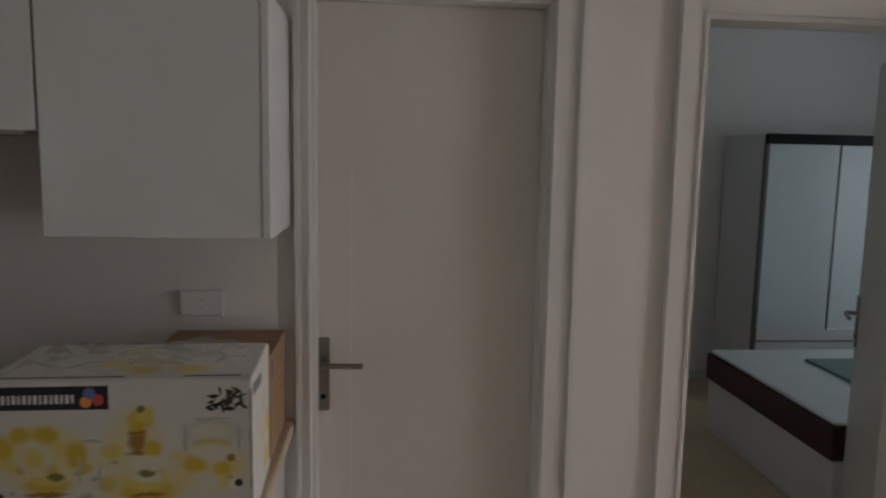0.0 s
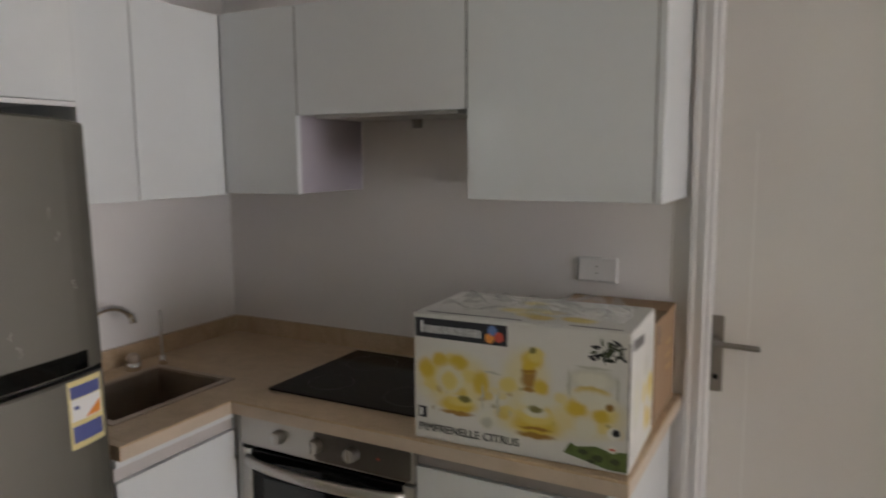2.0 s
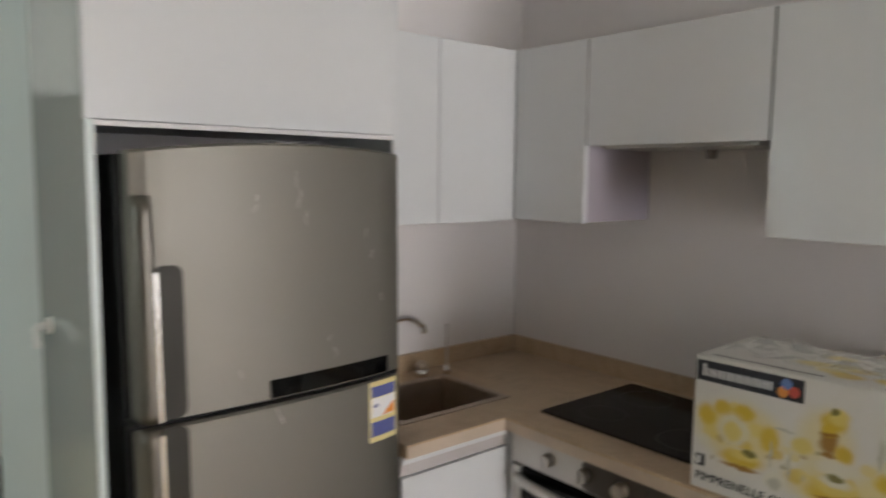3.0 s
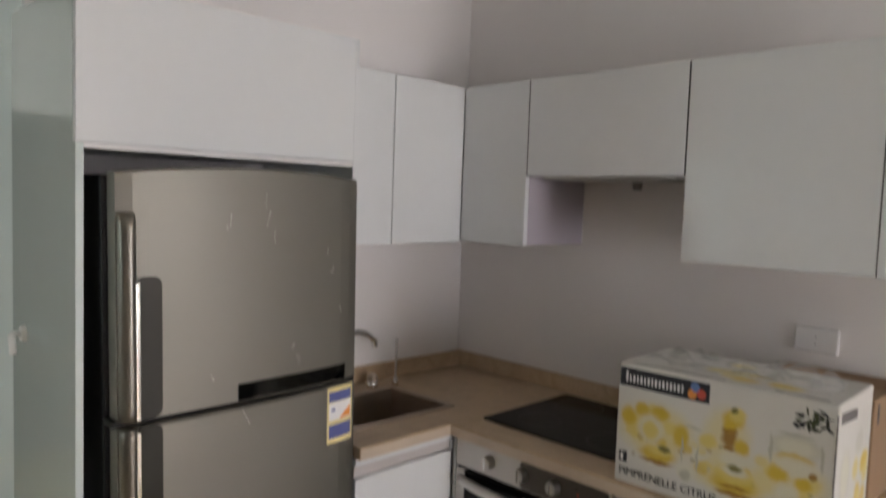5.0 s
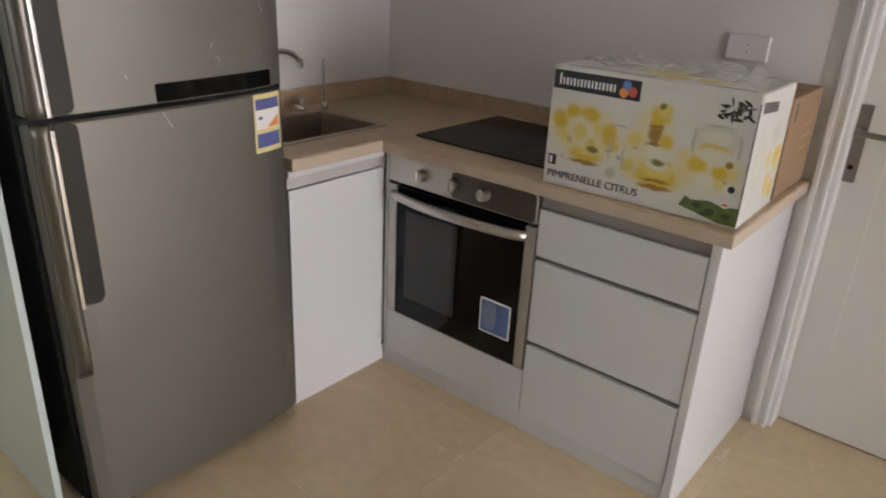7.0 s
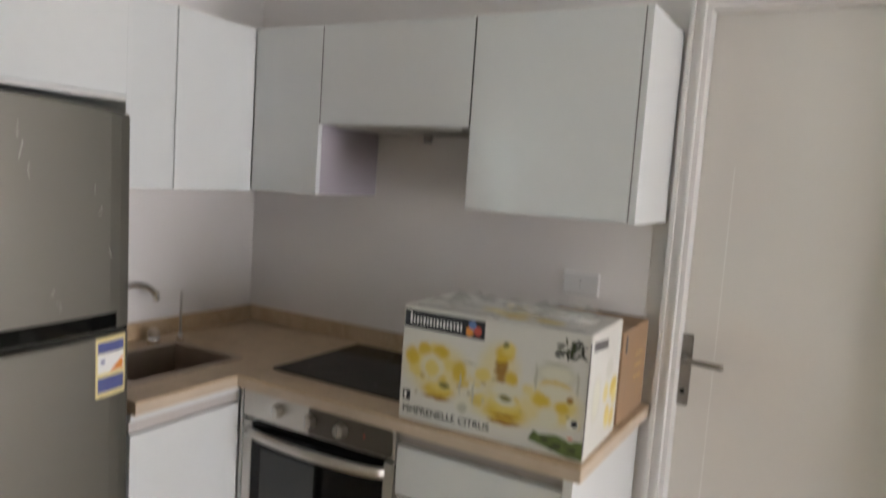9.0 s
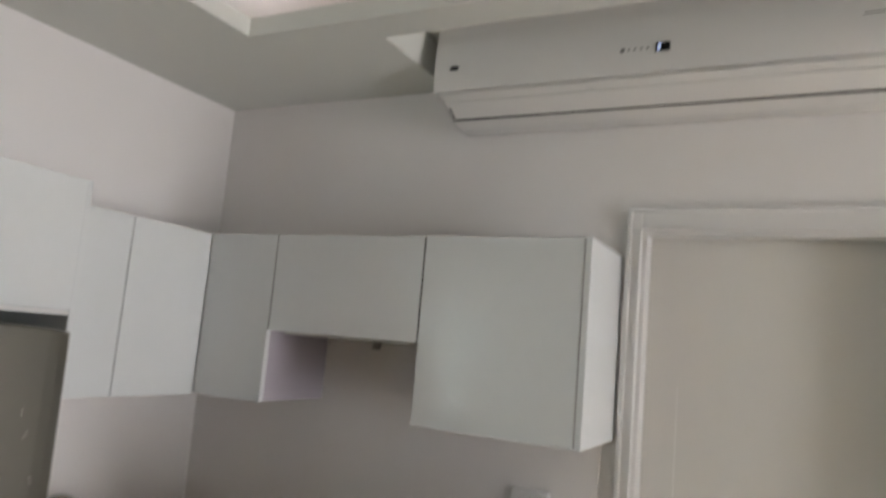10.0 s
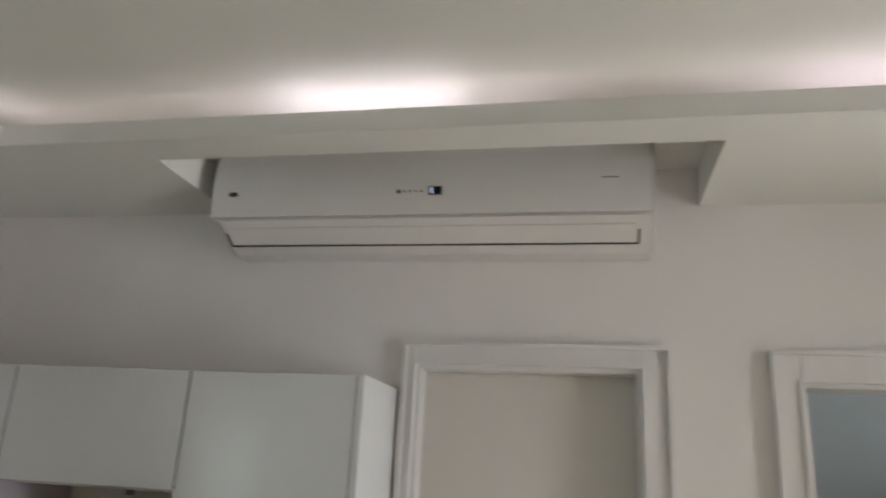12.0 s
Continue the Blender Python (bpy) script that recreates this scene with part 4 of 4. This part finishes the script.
front += [(u, v, w, h, c, 0.95) for u, v, w, h, c in (
    (0.46, 0.215, 0.07, 0.034, P_SHADE), (0.46, 0.214, 0.064, 0.029, P_PALE), (0.46, 0.187, 0.052, 0.016, P_YEL), (0.46, 0.165, 0.058, 0.034, P_PALE), (0.405, 0.2, 0.006, 0.045, P_SHADE), (0.517, 0.2, 0.005, 0.04, P_SHADE), (0.46, 0.243, 0.05, 0.004, P_SHADE),
    (0.425, 0.14, 0.03, 0.026, P_YEL), (0.48, 0.13, 0.026, 0.022, P_YEL), (0.445, 0.098, 0.036, 0.036, P_PALE), (0.142, 0.122, 0.022, 0.011, P_OLIVE), (0.325, 0.124, 0.024, 0.011, P_OLIVE), (0.316, 0.268, 0.013, 0.012, P_OLIVE), (0.5, 0.155, 0.012, 0.012, P_AMB), (0.19, 0.135, 0.004, 0.04, P_SHADE), (0.23, 0.12, 0.004, 0.045, P_SHADE), (0.215, 0.2, 0.03, 0.004, P_SHADE))]
decal("printed_front", [(0.004, 0.004), (0.541, 0.004), (0.541, 0.329), (0.004, 0.329)], picture("carton_front_print", front, (0, 2)), layer=-3, label="printed picture of lemons and glassware")
side = [(rnd.uniform(0.16, 0.28), rnd.uniform(0.04, 0.16), 0.035, 0.035, rnd.choice((P_YEL, P_PALEYEL)), 0.8) for k in range(8)]
side += [(0.08, 0.15, 0.06, 0.085, P_SHADE, 0.4), (0.08, 0.15, 0.045, 0.07, P_PALE, 0.8), (0.2, 0.21, 0.05, 0.04, P_SHADE, 0.4)]
decal("printed_side", [(0.004, 0.004), (0.306, 0.004), (0.306, 0.329), (0.004, 0.329)], picture("carton_side_print", side, (1, 2)), side="side", layer=-3, label="printed picture of lemons and glassware")
lid = [(rnd.uniform(0.2, 0.42), rnd.uniform(0.06, 0.24), 0.045, 0.035, rnd.choice((P_YEL, P_PALEYEL)), 0.8) for k in range(9)]
decal("printed_top", [(0.004, 0.004), (0.541, 0.004), (0.541, 0.306), (0.004, 0.306)], picture("carton_top_print", lid, (0, 1)), side="top", layer=-3)
decal("printed_square", [(0.012, 0.058), (0.036, 0.058), (0.036, 0.088), (0.012, 0.088)], M_INK, layer=2)
decal("printed_square", [(0.017, 0.063), (0.024, 0.063), (0.024, 0.083), (0.017, 0.083)], M_WHITE, layer=3)
for k in range(26):
    a = radians(rnd.choice((rnd.uniform(130, 230), rnd.uniform(60, 300))))
    ln, w = rnd.uniform(0.018, 0.03), rnd.uniform(0.003, 0.005)
    cx, cz = 0.533 - rnd.uniform(0.0, 0.075), 0.289 + rnd.uniform(-0.024, 0.02)
    pts = [(cx + ln * 0.5 * math.cos(a) * c - w * math.sin(a) * s_, cz + ln * 0.5 * math.sin(a) * c + w * math.cos(a) * s_) for c, s_ in ((-1, 0), (-0.3, 0.9), (0.4, 0.7), (1, 0), (0.4, -0.7), (-0.3, -0.9))]
    decal("printed_leaf", pts, (M_INK, M_DKGREEN, M_DKLEAF)[k % 3], layer=2 + k % 3)
decal("printed_twig", [(0.45, 0.268), (0.535, 0.297), (0.535, 0.3), (0.45, 0.272)], M_INK, layer=2)
decal("printed_patch", [(0.395, 0.03), (0.41, 0.058), (0.425, 0.05), (0.47, 0.058), (0.5, 0.05), (0.543, 0.054), (0.543, 0.006), (0.5, 0.006), (0.44, 0.02)], M_GREEN, layer=5, label="green leaf print")
for cx, cz, rx, rz in ((0.44, 0.04, 0.012, 0.007), (0.475, 0.03, 0.014, 0.009), (0.515, 0.028, 0.012, 0.008), (0.46, 0.02, 0.01, 0.005)):
    decal("printed_leaf", ellipse(cx, cz, rx, rz, 12, 0.2, 9), M_DKGREEN, layer=6)
decal("printed_mark", ellipse(0.512, 0.094, 0.017, 0.015), M_PALE, layer=7)
decal("printed_mark", ellipse(0.516, 0.097, 0.009, 0.009), M_INK, layer=8)
worn = [(0.5415 + rnd.uniform(-0.0012, 0.0008), 0.02 + 0.29 * k / 24) for k in range(25)]
decal("worn_edge", [(0.5446, z) for u, z in reversed(worn)] + worn, M_GREY, layer=9, label="dark rubbed carton edge")
decal("printed_mark", ellipse(0.508, 0.056, 0.012, 0.009), M_PALE, layer=7)
decal("printed_mark", ellipse(0.508, 0.056, 0.008, 0.003), M_RED, layer=8)
decal("printed_band", [(0.02, 0.285), (0.16, 0.275), (0.16, 0.3), (0.02, 0.312)], M_GREY, side="side", label="dark printed strip")
decal("printed_strip", [(0.03, 0.022), (0.28, 0.022), (0.28, 0.03), (0.03, 0.03)], M_INK, side="top")
decal("printed_strip", [(0.4, 0.02), (0.52, 0.02), (0.52, 0.028), (0.4, 0.028)], M_INK, side="top")


def lettering(text, size, m, material, parent, name):
    cu = bpy.data.curves.new(name, "FONT")
    cu.body, cu.size, cu.extrude = text, size, 0.0002
    tmp = bpy.data.objects.new(name, cu)
    scene.collection.objects.link(tmp)
    me = bpy.data.meshes.new_from_object(tmp.evaluated_get(bpy.context.evaluated_depsgraph_get()))
    bpy.data.objects.remove(tmp)
    me.transform(m)
    me.materials.append(material)
    ob = new(name, me)
    ob.parent = parent
    return ob


lettering("PIMPRENELLE CITRUS", 0.0275, pose(0.012, -0.0008, 0.022, 90), M_INK, carton, "printed_lettering")
lettering("PIMPRENELLE CITRUS", 0.0275, pose(0.0130, -0.00085, 0.0224, 90), M_INK, carton, "printed_lettering")


def crumple(name, cx, cy, cz, sx, sy, sz, seed, label):
    """A loose, crumpled sheet of clear film lying on a support."""
    rr = random.Random(seed)
    off = Vector((rr.uniform(0, 50), rr.uniform(0, 50), 3))
    bm = bmesh.new()
    bmesh.ops.create_grid(bm, x_segments=34, y_segments=26, size=0.5)
    for v in bm.verts:
        p = v.co.copy()
        fold = abs(noise.noise(p * 3.2 + off)) * 1.1 + abs(noise.noise(p * 6 + off)) * 0.14
        edge = max(0.0, 1 - (2 * max(abs(p.x), abs(p.y))) ** 3)
        shift = noise.noise_vector(p * 4 + off) * 0.12
        v.co = Vector((cx + (p.x + shift.x) * sx, cy + (p.y + shift.y) * sy, cz + sz * fold * (0.25 + edge)))
    ob = part(name, bm, M_PLASTIC, None, smooth=True)
    return tagged(ob, label, "plastic bag")


TOPZ = 0.9004 + BH + 0.003
crumple("plastic_bag", 1.42, -0.48, TOPZ, 0.2, 0.18, 0.05, 3, "crumpled clear plastic bag on the carton")
crumple("plastic_bag", 1.65, -0.47, TOPZ, 0.24, 0.18, 0.075, 8, "crumpled clear plastic bag with glossy folds on the carton")

kraft = thing("cardboard_box", "small plain brown cardboard box behind the carton", "box", base=(1.55, -0.12, 0.9004))
block("box_body", (1.5, 1.798, -0.3, -0.03, 0.9006, 1.17), M_KRAFT, kraft, bevel=0.003)
block("flap", (1.5, 1.799, -0.15, -0.03, 1.1705, 1.174), M_KRAFT, kraft, bevel=0.001)
block("hand_hole", (1.7982, 1.7988, -0.27, -0.255, 1.105, 1.155), M_INK, kraft, "dark slot", bevel=0)
for k in range(3):
    block("printed_bar", (1.7982, 1.7987, -0.16, -0.08, 1.08 - 0.035 * k, 1.088 - 0.035 * k), M_AMB, kraft, bevel=0)

# socket on the backsplash
so = thing("wall_socket", "white plastic double wall socket on the backsplash", "socket", base=(1.565, -0.009, 1.25))
part("plate", prism(rounded(1.504, 1.627, 1.213, 1.288, 0.006), "y", -0.022, -0.0092, bevel=0.005), M_TRIM, so)
face = part("insert", prism(rounded(1.539, 1.591, 1.223, 1.278, 0.004), "y", -0.0228, -0.0222), M_TRIM, so, "square socket insert")
for dz in (-0.01, 0.01):
    part("pin_hole", rod((1.565, -0.0229, 1.25 + dz), (1.565, -0.0233, 1.25 + dz), 0.0022, seg=10), M_GREY, face)

# ---- air conditioner ----
ac = thing("air_conditioner", "white split air conditioner high on the wall in a ceiling recess", "air conditioner", base=(1.89, -0.001, 2.45))
prof = [(-0.001, 2.468), (-0.09, 2.466), (-0.15, 2.483), (-0.215, 2.522), (-0.245, 2.56), (-0.252, 2.62), (-0.245, 2.72), (-0.225, 2.775), (-0.001, 2.78)]
part("body", prism([(-0.001, 2.541), (-0.232, 2.541), *prof[4:]], "x", 1.213, 2.592, bevel=0.004), M_ACW, ac)
part("chin", prism([*prof[:4], (-0.2445, 2.5405), (-0.001, 2.5405)], "x", 1.235, 2.592, bevel=0.006), M_ACW, ac)
part("side_cap", prism([(y * 1.01, z if z > 2.5 else z + 0.002) for y, z in prof], "x", 2.5925, 2.602, bevel=0.002), M_ACW, ac)
arc = [(-0.2505 - 0.009 * math.sin(math.pi * min(1.0, 1.15 * k / 14)) + 0.022 * max(0.0, k / 14 - 0.7) ** 1.5, 2.546 + 0.227 * k / 14) for k in range(15)]
face = part("front_panel", prism([(y + 0.006, z) for y, z in reversed(arc)] + arc, "x", 1.215, 2.589), M_ACW, ac, "smooth white front panel")
vane = part("air_vane", prism([(-0.1565, 2.483), (-0.2155, 2.5205), (-0.2180, 2.5185), (-0.1595, 2.4795)], "x", 1.262, 2.548, bevel=0.001), M_ACW, ac, "closed white air vane")
block("vane_gap", (1.255, 2.555, -0.1605, -0.149, 2.4775, 2.4795), M_BLACK, ac, "dark slot", bevel=0)
for gx, gw in ((2.553, 0.006), (1.252, 0.004)):
    part("vane_gap", prism([(-0.152, 2.479), (-0.2, 2.507), (-0.2035, 2.5035), (-0.1575, 2.4755)], "x", gx, gx + gw), M_GREY, ac)
block("display_window", (1.935, 1.975, -0.2612, -0.2585, 2.605, 2.632), M_BGLASS, face, "small dark display", bevel=0)
block("display_digit", (1.941, 1.949, -0.2618, -0.2614, 2.609, 2.628), M_DISPLAY, face, "lit blue-white digit", bevel=0)
for k in range(5):
    part("indicator", rod((1.84 + 0.018 * k, -0.2598, 2.618), (1.84 + 0.018 * k, -0.2606, 2.618), 0.007 if k == 0 else 0.0035), M_GREY, face)
part("badge", prism(ellipse(1.289, 2.62, 0.017, 0.008), "y", -0.2606, -0.2592), M_INK, face, "small oval badge shape")
block("badge_bar", (2.45, 2.50, -0.2606, -0.2592, 2.647, 2.650), M_GREY, face, "thin grey badge line", bevel=0)

# ---- corridor and foyer ----
hook = thing("wall_hook", "white lever-shaped fitting on the gloss panel, wrapped in plastic", "hook", base=(0.2, -1.758, 1.21))
part("rosette", rod((0.2, -1.7565, 1.24), (0.2, -1.768, 1.24), 0.022, 0.019), M_WHITEPL, hook)
part("arm", sweep([(0.2, -1.768, 1.24), (0.203, -1.784, 1.242), (0.215, -1.792, 1.238), (0.233, -1.794, 1.222), (0.237, -1.793, 1.195)], 0.009), M_WHITEPL, hook, smooth=True)
bag = bmesh.new()
bmesh.ops.create_icosphere(bag, subdivisions=4, radius=1.0)
for v in bag.verts:
    p = v.co.copy()
    q = Vector((math.copysign(abs(p.x) ** 0.6, p.x), math.copysign(abs(p.y) ** 0.6, p.y), math.copysign(abs(p.z) ** 0.55, p.z)))
    q *= 1 + 0.1 * noise.noise(p * 2.5) + 0.04 * noise.noise(p * 8)
    v.co = Vector((-1.55 + q.x * 0.28, -1.86 + q.y * 0.2, max(FLOOR + 0.003, FLOOR + 0.17 + q.z * 0.165)))
travel = thing("travel_bag", "black soft fabric bag on the foyer floor", "bag", base=(-1.55, -1.86, FLOOR))
part("bag_body", bag, M_BAG, travel, smooth=True)
part("strap", sweep([(-1.70, -1.86, 0.37), (-1.66, -1.87, 0.43), (-1.55, -1.88, 0.45), (-1.44, -1.87, 0.43), (-1.40, -1.86, 0.37)], 0.012), M_BAG, travel, smooth=True)

# ---- bedroom ----
bed = thing("bed", "double bed with white base and bordered mattress", "bed", base=(4.95, 1.4, FLOOR))
block("bed_base", (4.08, 5.85, 0.80, 2.02, FLOOR, 0.37), M_GLOSS2, bed, "white box base", bevel=0.006)
matt = block("mattress", (4.06, 5.87, 0.79, 2.03, 0.372, 0.53), M_BEDBAND, bed, "mattress with dark red-brown border", bevel=0.012)
block("mattress_top", (4.075, 5.855, 0.805, 2.015, 0.5305, 0.55), M_MAT, matt, "pale quilted top", bevel=0.009)
block("blanket", (4.52, 5.4, 0.95, 1.76, 0.5505, 0.566), M_TEAL, bed, "folded teal cover", bevel=0.006)

ward = thing("wardrobe", "white wardrobe with pale sliding doors and black top rail", "wardrobe", base=(5.3, 2.7, FLOOR))
block("carcass", (4.565, 6.025, 2.46, 2.985, 0.07, 1.878), M_GLOSS2, ward, "grey-white carcass")
block("plinth", (4.585, 6.005, 2.47, 2.97, FLOOR, 0.069), M_BLACK, ward, bevel=0)
block("top_rail", (4.57, 6.02, 2.415, 2.4585, 1.812, 1.878), M_BLACK, ward, "black top rail")
block("end_stile", (4.565, 4.587, 2.42, 2.4585, 0.07, 1.811), M_GREY, ward)
for x0, x1, yy in ((4.589, 5.085, 2.425), (5.065, 5.555, 2.443), (5.535, 6.005, 2.425)):
    d = block("sliding_door", (x0, x1, yy, yy + 0.014, 0.575, 1.811), M_MIRRORISH, ward, "pale frosted sliding door")
    block("door_stile", (x1 - 0.014, x1, yy - 0.004, yy - 0.0005, 0.575, 1.811), M_GREY, d)
block("lower_rail", (4.589, 6.005, 2.42, 2.4585, 0.50, 0.5745), M_GLOSS2, ward)
block("drawer_front", (4.589, 5.295, 2.43, 2.4585, 0.08, 0.489), M_GLOSS2, ward)
block("drawer_front", (5.299, 6.005, 2.43, 2.4585, 0.08, 0.489), M_GLOSS2, ward)

# ---- floor: slab with tiles on it ----
slab = setting("floor", boxes((-2.42, 6.32, -4.7, 0.12, -0.12, FLOOR - 0.0035), (1.6, 6.32, 0.12, 3.12, -0.12, FLOOR - 0.0035)), M_GROUT, "cream marble tiled floor with thin joints", "floor")
T, J = 0.6, 0.001
tile_bm = boxes((J / 2, T - J / 2, J / 2, T - J / 2, -0.0033, 0.0), bevel=0.0008)
tile_me = bpy.data.meshes.new("tile")
tile_bm.to_mesh(tile_me)
tile_bm.free()
tile_me.materials.append(M_TILE)
for i in range(-4, 11):
    for j in range(-8, 6):
        x, y = i * T + 0.03, j * T - 0.06
        if x > 6.2 or y > 3.0 or y < -4.75 or (y > -0.1 and x < 1.6) :
            continue
        tile = new("tile", tile_me)
        tile.location = (x, y, FLOOR)
        tile.parent = slab
